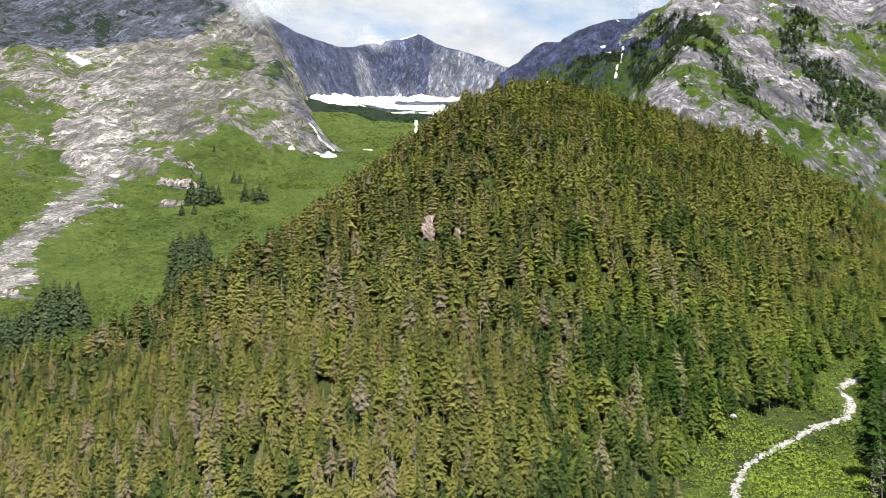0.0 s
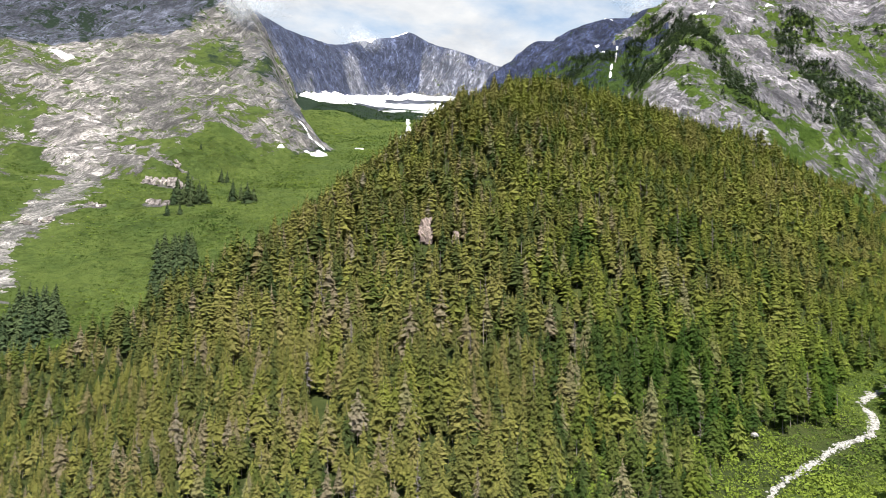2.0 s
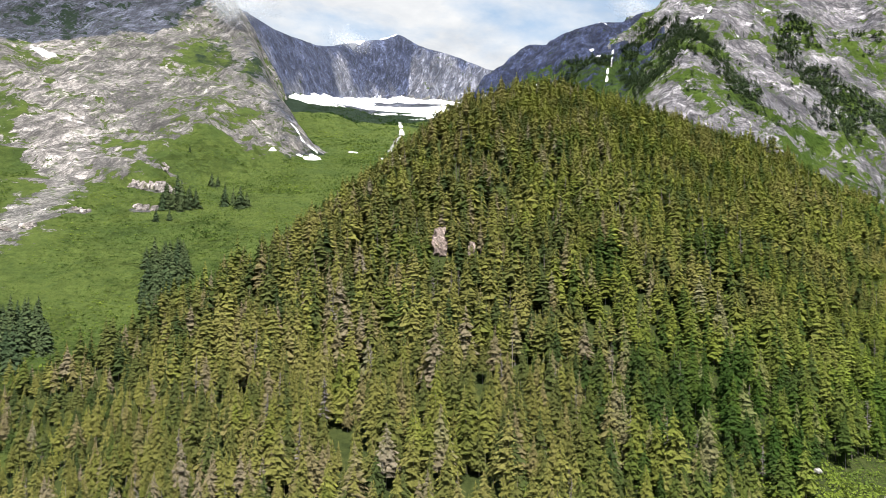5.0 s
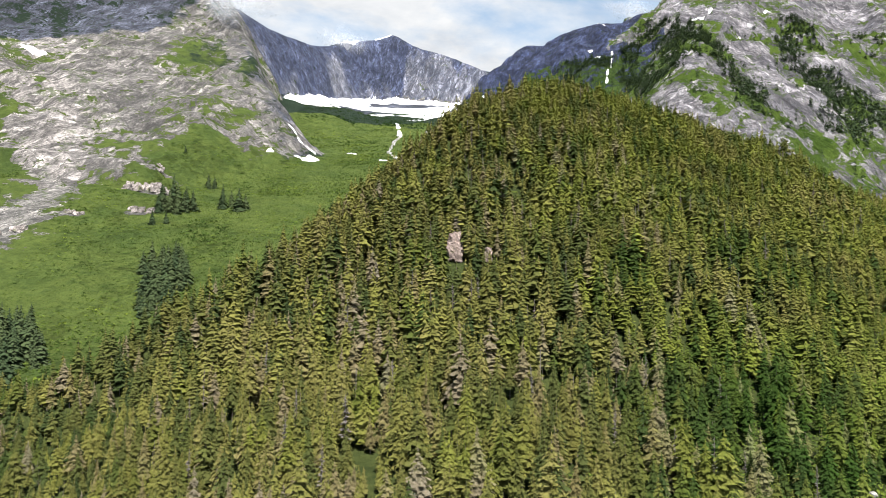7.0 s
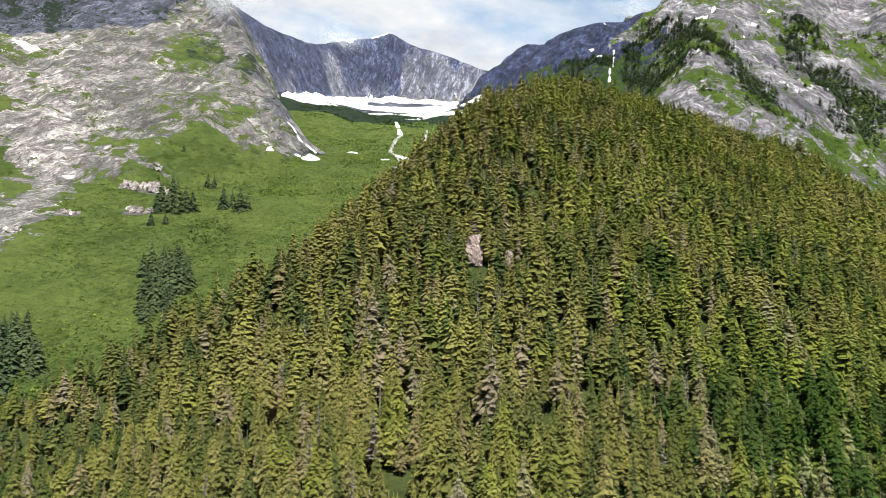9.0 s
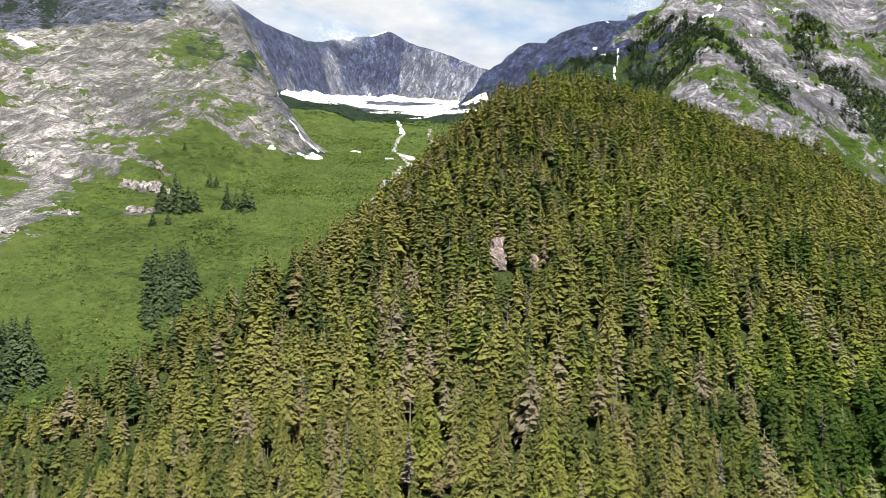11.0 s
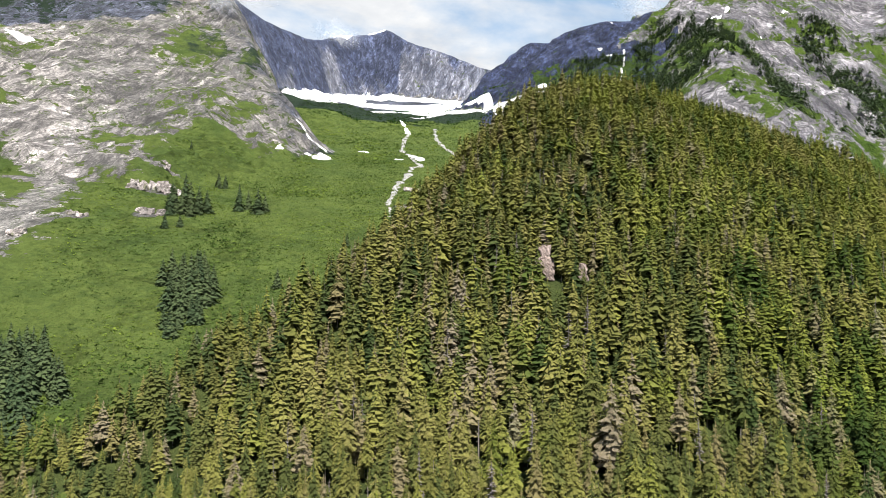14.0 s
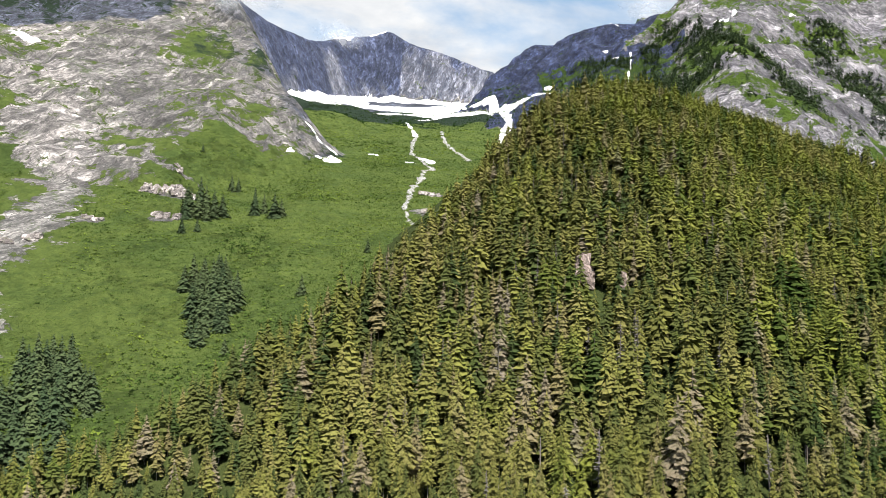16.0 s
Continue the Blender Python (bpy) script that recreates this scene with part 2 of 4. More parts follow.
def needle_material(name, from_object, ragged):
    def build(n):
        pos = n.add("ShaderNodeTexCoord").outputs["Object"]
        if from_object:
            tone = n.maths("ADD", n.maths("MULTIPLY", n.add("ShaderNodeObjectInfo").outputs["Random"], 0.66), 0.16)
        else:
            tone = n.add("ShaderNodeAttribute", attribute_name="tone").outputs["Fac"]
        spot = n.noise(pos, 0.9, 3.0, 0.7)
        c = n.ramp(n.maths("ADD", tone, n.maths("MULTIPLY", n.maths("SUBTRACT", spot, 0.5), 0.22)), LEAF_STOPS)
        c = n.mix(n.ramp(n.noise(pos, 1.1, 2.0, 0.6), [(0.36, (0.35,)), (0.52, (0.0,))]), c, (0.030, 0.042, 0.012))
        c = n.mix(n.ramp(n.noise(pos, 3.4, 2.0, 0.6), [(0.40, (0.45,)), (0.52, (0.0,))]), c, (0.026, 0.036, 0.010))
        where = n.add("ShaderNodeNewGeometry").outputs["Position"]
        east = n.maths("MULTIPLY", n.maths("SUBTRACT", n.add("ShaderNodeSeparateXYZ", {0: where}).outputs[0], 40.0), 0.0016)
        lush = n.maths("ADD", n.noise(where, 0.022, 3.0, 0.6), n.maths("MINIMUM", n.maths("MAXIMUM", east, -0.06), 0.07))
        c = n.mix(n.ramp(lush, [(0.46, (0.0,)), (0.62, (0.8,))]), c, n.mix(1.0, c, (0.93, 1.10, 0.70), "MULTIPLY"))
        spot_x, _, spot_z = n.add("ShaderNodeSeparateXYZ", {0: where}).outputs
        damp = n.maths("MULTIPLY", n.maths("MULTIPLY", n.maths("SUBTRACT", 125.0, spot_z), 0.02, True), n.maths("MULTIPLY", n.maths("SUBTRACT", spot_x, 60.0), 0.02, True))
        c = n.mix(n.maths("MULTIPLY", damp, 0.5), c, n.mix(1.0, c, (0.70, 1.06, 0.55), "MULTIPLY"))
        a = n.add("ShaderNodeBsdfDiffuse", {"Color": c, "Roughness": 0.6}).outputs[0]
        b = n.add("ShaderNodeBsdfTranslucent", {"Color": n.mix(0.5, c, (0.12, 0.16, 0.015))}).outputs[0]
        leaf = n.add("ShaderNodeMixShader", {0: 0.10, 1: a, 2: b}).outputs[0]
        if not ragged:
            return leaf
        gap = n.ramp(n.noise(pos, ragged, 2.0, 0.65), [(0.575, (0.0,)), (0.585, (1.0,))])
        return n.add("ShaderNodeMixShader", {0: gap, 1: leaf, 2: n.add("ShaderNodeBsdfTransparent").outputs[0]}).outputs[0]

    return material(name, build)


MAT_NEEDLE = needle_material("conifer_needles", True, 2.5)
MAT_NEEDLE_MANY = needle_material("conifer_needles_mixed", False, 2.3)
MAT_NEEDLE_DENSE = needle_material("conifer_needles_dense", False, 0.0)


def build_bark(n):
    pos = n.add("ShaderNodeTexCoord").outputs["Object"]
    f = n.noise(n.stretch(pos, (6, 6, 0.7)), 1.2, 4.0, 0.7)
    return surface(n, n.ramp(f, [(0.3, (0.12, 0.10, 0.085)), (0.6, (0.23, 0.205, 0.185))]), 0.9, n.bump(f, 0.15))


MAT_BARK = material("grey_bark", build_bark)


def build_dead(n):
    pos = n.add("ShaderNodeTexCoord").outputs["Object"]
    f = n.noise(n.stretch(pos, (3, 3, 0.5)), 1.0, 4.0, 0.7)
    return surface(n, n.ramp(f, [(0.3, (0.10, 0.085, 0.075)), (0.65, (0.165, 0.146, 0.134))]), 0.9)


MAT_DEAD = material("bleached_wood", build_dead)


def build_leaf(n):
    pos = n.add("ShaderNodeTexCoord").outputs["Object"]
    tone = n.add("ShaderNodeAttribute", attribute_name="tone").outputs["Fac"]
    c = n.ramp(n.maths("ADD", tone, n.maths("MULTIPLY", n.maths("SUBTRACT", n.noise(pos, 0.7, 3.0), 0.5), 0.4)),
               [(0.0, (0.022, 0.046, 0.013)), (0.5, (0.068, 0.106, 0.026)), (1.0, (0.165, 0.215, 0.036))])
    a = n.add("ShaderNodeBsdfDiffuse", {"Color": c, "Roughness": 0.5}).outputs[0]
    b = n.add("ShaderNodeBsdfTranslucent", {"Color": c}).outputs[0]
    return n.add("ShaderNodeMixShader", {0: 0.3, 1: a, 2: b}).outputs[0]


MAT_LEAF = material("broad_leaves", build_leaf)

# ---- the lie of the land ----
LATTICE = np.random.RandomState(7).rand(256, 256)


def value_noise(x, y):
    xi, yi = np.floor(x).astype(int), np.floor(y).astype(int)
    fx, fy = x - xi, y - yi
    fx, fy = fx * fx * (3 - 2 * fx), fy * fy * (3 - 2 * fy)
    a, b = LATTICE[xi % 256, yi % 256], LATTICE[(xi + 1) % 256, yi % 256]
    c, d = LATTICE[xi % 256, (yi + 1) % 256], LATTICE[(xi + 1) % 256, (yi + 1) % 256]
    return (a * (1 - fx) + b * fx) * (1 - fy) + (c * (1 - fx) + d * fx) * fy - 0.5


def fbm(x, y, size, octaves=5, gain=0.5):
    total, amp = 0.0, 1.0
    for k in range(octaves):
        total = total + amp * value_noise(x / size + 17.3 * k, y / size - 9.1 * k)
        size, amp = size / 2.03, amp * gain
    return total


def ridged(x, y, size, octaves=5, gain=0.55):
    total, amp = 0.0, 1.0
    for k in range(octaves):
        total = total + amp * (0.5 - 2 * np.abs(value_noise(x / size + 31.7 * k, y / size + 4.4 * k)))
        size, amp = size / 2.1, amp * gain
    return total


def soft_max(a, b, k):
    h = np.clip(0.5 + 0.5 * (a - b) / k, 0, 1)
    return b * (1 - h) + a * h + k * h * (1 - h)


def soft_min(a, b, k):
    return -soft_max(-a, -b, k)


def along(line, x, y):
    """The nearest point of a line in plan: its height, the distance to it and on which side it lies (left of the way is positive)."""
    best = np.full(np.shape(x), 1e9)
    height, side = np.zeros(np.shape(x)), np.ones(np.shape(x))
    for (ax, ay, az), (bx, by, bz) in zip(line[:-1], line[1:]):
        dx, dy = bx - ax, by - ay
        t = np.clip(((x - ax) * dx + (y - ay) * dy) / (dx * dx + dy * dy), 0, 1)
        px, py = x - ax - t * dx, y - ay - t * dy
        d = np.hypot(px, py)
        near = d < best
        best = np.where(near, d, best)
        height = np.where(near, az + t * (bz - az), height)
        side = np.where(near, np.sign(dx * py - dy * px), side)
    return height, best, side


HILL_EDGE = [(-520, 270, 0), (-360, 360, 0), (-270, 408, 0), (-185, 455, 0), (-118, 510, 0), (-44, 592, 0), (30, 705, 0), (120, 785, 0), (250, 800, 0), (375, 760, 0), (520, 730, 0)]
LEFT_SPUR = [(-150, 1150, 325), (-180, 1198, 357), (-204, 1203, 381), (-228, 1212, 408), (-250, 1235, 437), (-285, 1296, 486), (-311, 1348, 529), (-333, 1389, 570), (-355, 1449, 617), (-387, 1514, 675), (-430, 1580, 760)]
CIRQUE = [(-1300, 1760, 1080), (-760, 1650, 900), (-430, 1640, 762), (-417, 1750, 781), (-390, 1850, 789), (-365, 1950, 809), (-318, 2100, 836), (-286, 2250, 886), (-255, 2380, 943), (-228, 2439, 968), (-153, 2490, 994), (-118, 2514, 1014), (-93, 2530, 1028), (-69, 2529, 1021), (-22, 2509, 985), (6, 2490, 969), (86, 2450, 934), (150, 2389, 889), (201, 2329, 848), (245, 2289, 824), (420, 2250, 770)]
DARK_RIDGE = [(130, 2040, 640), (190, 2000, 712), (208, 1990, 734), (241, 1970, 746), (268, 1940, 780), (288, 1925, 786), (332, 1890, 778), (355, 1870, 797), (400, 1840, 805), (454, 1790, 803), (489, 1760, 790), (530, 1725, 800)]
RIGHT_CREST = [(535, 1700, 790), (580, 1640, 860), (680, 1600, 880), (780, 1560, 845), (874, 1530, 785), (1100, 1450, 800), (1900, 1300, 700)]
RIGHT_KNOB = [(540, 1800, 800), (560, 1640, 800), (590, 1520, 715), (470, 1270, 570), (385, 1095, 468), (330, 960, 360)]
CREEK = [(60, 100, 34), (95, 215, 36), (110, 275, 38), (129, 307, 41), (152, 328, 43), (182, 355, 47), (209, 371, 52), (218, 384, 57), (219, 398, 62), (242, 414, 68), (264, 430, 72), (310, 450, 80), (440, 540, 120), (560, 740, 190), (640, 899, 246)]


def valley_height(x, y):
    v = 40 + 0.36 * np.maximum(0, y - 340) - 0.025 * np.maximum(0, y - 1700)
    v = v - 18 * np.exp(-((y - 600) / 110) ** 2) * np.clip((-120 - x) / 80, 0, 1) + 4 * np.exp(-((y - 1400) / 200) ** 2)
    v = v + 0.27 * np.maximum(0, -150 - x) * np.clip((y - 1450) / 200, 0, 1)
    v = v + 0.16 * np.maximum(0, -330 - x) + 0.10 * np.maximum(0, np.abs(x) - 700)
    for hx, hy, hr, hz in ((-165, 1640, 55, 18), (-215, 1500, 60, 20), (100, 1690, 70, 22), (-30, 1700, 50, 5)):
        v = v + hz * np.exp(-((x - hx) ** 2 + (y - hy) ** 2) / hr ** 2)
    return v + 9 * fbm(x, y, 120, 4) + 7 * fbm(x, y, 38, 4) * np.clip((y - 1000) / 400, 0, 1)


def hill_height(x, y):
    u, v = x / 100, (y - 500) / 100
    u, v = np.clip(u, -4.5, 5.5), np.clip(v, -4, 4)
    z = 140 + 2.8 * u + 63.17 * v - 5.72 * u * u - 0.72 * u * v + 5.66 * v * v - 0.31 * u ** 3 + 0.7 * u * u * v - 1.37 * u * v * v - 1.29 * v ** 3
    _, d, side = along(HILL_EDGE, x, y)
    behind = np.where(side > 0, d, 0)
    z = z - 1.15 * np.maximum(0, np.sqrt(behind ** 2 + 15 ** 2) - 15)
    return z + 5 * fbm(x, y, 70, 4) + 7 + 7 * np.clip((y - 540) / 110, 0, 1) + 2 * np.clip((y - 620) / 60, 0, 1)


def left_height(x, y):
    z = 314 + 0.65 * (y - 968) - 0.18 * (x + 468) - 0.35 * np.maximum(0, x + 320)
    z = z + 0.7 * np.maximum(0, z - 640)
    z = soft_min(z, 1150 + 0 * z, 120)
    h, d, side = along(LEFT_SPUR, x, y)
    right = np.where(side < 0, d, 0)
    z = soft_min(z, h + 7 - 1.7 * right + 400 * (side > 0), 14)
    return z + 24 * ridged(x + 0.4 * y, y, 150, 6) - 6


def ridge_height(line, x, y, front, back, rough, size):
    h, d, side = along(line, x, y)
    z = h - np.where(side < 0, front, back) * (np.sqrt(d * d + 14 * 14) - 14)
    z = z + 0.5 * rough * (fbm(x, 0.1 * y, 30, 4) + 0.8 * fbm(0.1 * x, y, 30, 4)) * np.clip(d / 50, 0.1, 1)
    return z + rough * ridged(x, y * 0.6, size, 6) * np.clip(d / 60, 0.12, 1) + 0.5 * rough * fbm(x, y, 40, 3) * np.clip(d / 40, 0.12, 1)


def right_height(x, y):
    h, d, side = along(RIGHT_CREST, x, y)
    z = h - 0.83 * d - 40 * (1 - np.exp(-d / 80))
    k, e, west = along(RIGHT_KNOB, x, y)
    knob = k + 8 - np.where(west < 0, 1.2, 0.8) * (np.sqrt(e * e + 45 * 45) - 45)
    z = soft_min(z, k + 90 - 1.7 * np.where(west < 0, e, -3 * e), 25)
    return soft_max(z, knob, 22) + 34 * ridged(x, y, 120, 6, 0.6) - 8


def all_heights(x, y):
    valley = valley_height(x, y)
    masses = [
        valley,
        hill_height(x, y),
        left_height(x, y),
        ridge_height(CIRQUE, x, y, 2.2, 2.0, 26, 130),
        ridge_height(DARK_RIDGE, x, y, 0.85, 0.9, 22, 120),
        right_height(x, y),
    ]
    return masses


def spaced(*stretches):
    out = []
    for a, b, step in stretches:
        out += list(np.arange(a, b, step))
    return np.array(out + [stretches[-1][1]], float)


GX = spaced((-2600, -1300, 65), (-1300, -760, 15), (-760, 900, 5.5), (900, 1300, 15), (1300, 2600, 65))
GY = spaced((-1500, 140, 41), (140, 1000, 5), (1000, 1750, 6), (1750, 2600, 8), (2600, 3600, 50))
XX, YY = np.meshgrid(GX, GY)
MASSES = all_heights(XX, YY)
ZZ = MASSES[0]
for m in MASSES[1:]:
    ZZ = soft_max(ZZ, m, 9.0)
OWNER = np.argmax(np.array(MASSES), axis=0)


def ground(x, y):
    """The height of the land as it is meshed."""
    x, y = np.asarray(x, float), np.asarray(y, float)
    i = np.clip(np.searchsorted(GX, x) - 1, 0, len(GX) - 2)
    j = np.clip(np.searchsorted(GY, y) - 1, 0, len(GY) - 2)
    fx, fy = (x - GX[i]) / (GX[i + 1] - GX[i]), (y - GY[j]) / (GY[j + 1] - GY[j])
    return (ZZ[j, i] * (1 - fx) + ZZ[j, i + 1] * fx) * (1 - fy) + (ZZ[j + 1, i] * (1 - fx) + ZZ[j + 1, i + 1] * fx) * fy


def fill_mesh(name, verts, faces, mats, layers=None, smooth=False):
    """A mesh from arrays; faces all of one corner count."""
    me = bpy.data.meshes.new(name)
    k = faces.shape[1]
    me.vertices.add(len(verts))
    me.vertices.foreach_set("co", np.ascontiguousarray(verts, np.float32).ravel())
    me.loops.add(faces.size)
    me.loops.foreach_set("vertex_index", np.ascontiguousarray(faces, np.int32).ravel())
    me.polygons.add(len(faces))
    me.polygons.foreach_set("loop_start", np.arange(0, faces.size, k, dtype=np.int32))
    me.polygons.foreach_set("loop_total", np.full(len(faces), k, np.int32))
    me.update(calc_edges=True)
    if smooth:
        me.polygons.foreach_set("use_smooth", np.ones(len(faces), bool))
    for key, values in (layers or {}).items():
        me.attributes.new(key, "FLOAT", "POINT").data.foreach_set("value", np.ascontiguousarray(values, np.float32))
    me.materials.append(mats)
    me.update()
    return me


def blob(x, y, spots):
    """How much of a place lies in rounded spots (x, y, radius across, radius along)."""
    out = np.zeros(np.shape(x))
    for sx, sy, rx, ry in spots:
        out = np.maximum(out, np.clip(1.45 - 0.85 * np.hypot((x - sx) / rx, (y - sy) / ry), 0, 1))
    return out


OWNER = np.where((OWNER == 3) & (YY < 1640), 2, OWNER)


def near_line(line, x, y, width):
    """1 on a line in plan, falling to 0 past its width on either side."""
    _, d, _ = along([(a, b, 0) for a, b in line], x, y)
    return np.clip(1.5 - d / width, 0, 1)


# where brush grows on the granite, where bare rock shows in the green
LEDGES = [(-708, 1207, 60, 22), (-655, 1228, 40, 14), (-552, 1007, 50, 32), (-617, 1008, 42, 70), (-545, 890, 60, 55), (-413, 1336, 42, 55), (-302, 1144, 24, 24), (-319, 1351, 14, 60), (-524, 935, 50, 10), (-560, 1100, 60, 8), (-400, 1010, 50, 9)]
BRUSH_LINE = [(-2000, 700, 0), (-520, 810, 0), (-430, 850, 0), (-401, 908, 0), (-366, 930, 0), (-345, 1040, 0), (-311, 1072, 0), (-271, 1082, 0), (-211, 1092, 0), (-160, 1130, 0), (-100, 1500, 0)]
TONGUE = [(-500, 1010), (-450, 911), (-405, 765), (-390, 687), (-382, 634), (-372, 590), (-430, 520)]
OUTCROPS = [(-335, 893, 26, 9), (-313, 817, 14, 7), (-367, 789, 12, 6), (-331, 935, 18, 5), (-61, 941, 18, 5), (-64, 869, 16, 9), (-395, 735, 30, 12), (-345, 575, 14, 4)]
RIGHT_GREEN = [[(447, 1375), (440, 1231), (459, 1168)], [(347, 1073), (335, 970), (330, 894), (332, 859)], [(403, 970), (433, 970), (482, 991), (500, 970), (524, 961), (579, 997)], [(538, 1290), (613, 1355), (592, 1258)], [(776, 1338), (772, 1285), (791, 1269)], [(662, 1375), (699, 1344), (702, 1314)], [(650, 1130), (560, 1010)], [(383, 802), (430, 850), (490, 880)]]
RIGHT_SLABS = [[(533, 1261), (518, 1183), (482, 1074), (471, 1012)], [(560, 1230), (512, 1054)], [(377, 1146), (371, 1079)], [(525, 1035), (540, 1060)], [(681, 1240), (712, 1243)], [(739, 1217), (755, 1209)], [(317, 1017), (301, 923)], [(318, 857), (349, 841), (355, 795)], [(531, 1588), (549, 1429), (615, 1380)], [(740, 1420), (860, 1463)]]


def bands(lines, x, y, width):
    return np.max([near_line(line, x, y, width) for line in lines], axis=0)


WX, WY = XX + 42 * fbm(XX, YY, 55, 5, 0.6), YY + 42 * fbm(XX + 700, YY, 55, 5, 0.6)
_, brush_d, brush_side = along(BRUSH_LINE, WX, WY)
below = np.clip(0.5 - brush_side * brush_d / 50, 0, 1)
bare = np.maximum(near_line(TONGUE, WX, WY, 26), blob(XX + 0.3 * (WX - XX), YY + 0.3 * (WY - YY), OUTCROPS))
COVER_LEFT = np.maximum(np.maximum(0.22 + 0.5 * blob(WX, WY, LEDGES), 1.15 * below) - 1.1 * bare, 0)
SLOPE = np.hypot(*np.gradient(ZZ, GY, GX))
COVER = np.select(
    [OWNER == 0, OWNER == 1, OWNER == 2, OWNER == 3, OWNER == 4],
    [np.where(YY > 1740, 1.1 - (YY - 1740) / 120, 1.2) - 1.2 * bare, 1.1, COVER_LEFT, 0.0, 0.62 - 0.9 * (ZZ > 640) - 0.5 * (XX < 230)],
    np.maximum(0.56 + 0.10 * np.clip((520 - XX) / 80, 0, 1) * np.clip((660 - ZZ) / 40, 0, 1), 0.95 * bands(RIGHT_GREEN, 0.5 * (WX + XX), 0.5 * (WY + YY), 17)) - 0.5 * bands(RIGHT_SLABS, 0.5 * (WX + XX), 0.5 * (WY + YY), 26),
)
COVER = np.clip(COVER + 0.42 * fbm(XX, YY, 70, 4) * (OWNER > 1) - 0.25 * np.clip(SLOPE - 0.8, -0.4, 1.0) * (OWNER > 2), 0, 1.3)
# darker, bluer rock: the upper cliff band of the granite, seep lines on the headwall
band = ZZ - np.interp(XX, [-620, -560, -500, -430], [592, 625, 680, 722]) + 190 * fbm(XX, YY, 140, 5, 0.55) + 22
# headwall: darker upwards; low x and low y paint in the left cliff's shade
SHADE_STAIN = np.where(OWNER == 2, np.clip(band / 40, 0, 1), np.where(OWNER == 3, np.clip(0.45 + 1.7 * fbm(XX + 0.15 * YY, YY * 0.15, 70, 5) + 0.45 * np.clip((-150 - XX) / 120, 0, 1) + 0.8 * np.clip((2150 - YY) / 150, 0, 1) + (ZZ - 830 + 0.25 * np.maximum(XX, 0)) / 170 - 0.4 * np.clip((XX - 20) / 100, 0, 1), 0, 1), 0.0))
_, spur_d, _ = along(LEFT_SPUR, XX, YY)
SHADE_STAIN = np.maximum(SHADE_STAIN, np.where(OWNER == 2, np.clip(0.62 - spur_d / 190 + 0.5 * fbm(XX, YY, 70, 4), 0, 0.6), 0))
# valley floor: plants turn near-black from about y 1560 on
SHADE_STAIN = np.maximum(SHADE_STAIN, np.where(OWNER == 0, np.clip((YY - 1560 + 110 * fbm(XX, YY, 100, 4)) / 50, 0, 1), 0))


# rock washed clean along the gully and on the open slabs
PALE = near_line([(-660, 1290), (-590, 1150)] + TONGUE, XX, YY, 45) * (OWNER != 3)
PALE = np.maximum(PALE, bands(RIGHT_SLABS, XX, YY, 28))


def build_land():
    names = [
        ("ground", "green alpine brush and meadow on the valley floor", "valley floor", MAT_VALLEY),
        ("hill", "steep forested knoll with dark mossy ground", "hill", MAT_FLOOR),
        ("granite_mountain", "pale grey granite mountainside with ledges of green brush", "mountain", MAT_LEFT),
        ("cirque_headwall", "grey rock headwall with blue haze in its colour above old snow", "cliff", MAT_HEAD),
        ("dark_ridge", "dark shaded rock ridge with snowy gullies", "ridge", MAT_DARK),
        ("wooded_mountain", "weathered granite mountain with conifers on its ledges", "mountain", MAT_RIGHT),
    ]
    ny, nx = ZZ.shape
    ids = np.arange(ny * nx).reshape(ny, nx)
    quads = np.stack([ids[:-1, :-1], ids[:-1, 1:], ids[1:, 1:], ids[1:, :-1]], -1).reshape(-1, 4)
    owner = OWNER[:-1, :-1].ravel()
    pts = np.stack([XX, YY, ZZ], -1).reshape(-1, 3)
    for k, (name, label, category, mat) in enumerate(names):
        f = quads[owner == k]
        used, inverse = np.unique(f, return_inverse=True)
        me = fill_mesh(name, pts[used], inverse.reshape(-1, 4), mat, {"cover": COVER.ravel()[used], "shade_stain": SHADE_STAIN.ravel()[used], "pale": PALE.ravel()[used]}, True)
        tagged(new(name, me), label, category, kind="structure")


build_land()

# ---- trees ----


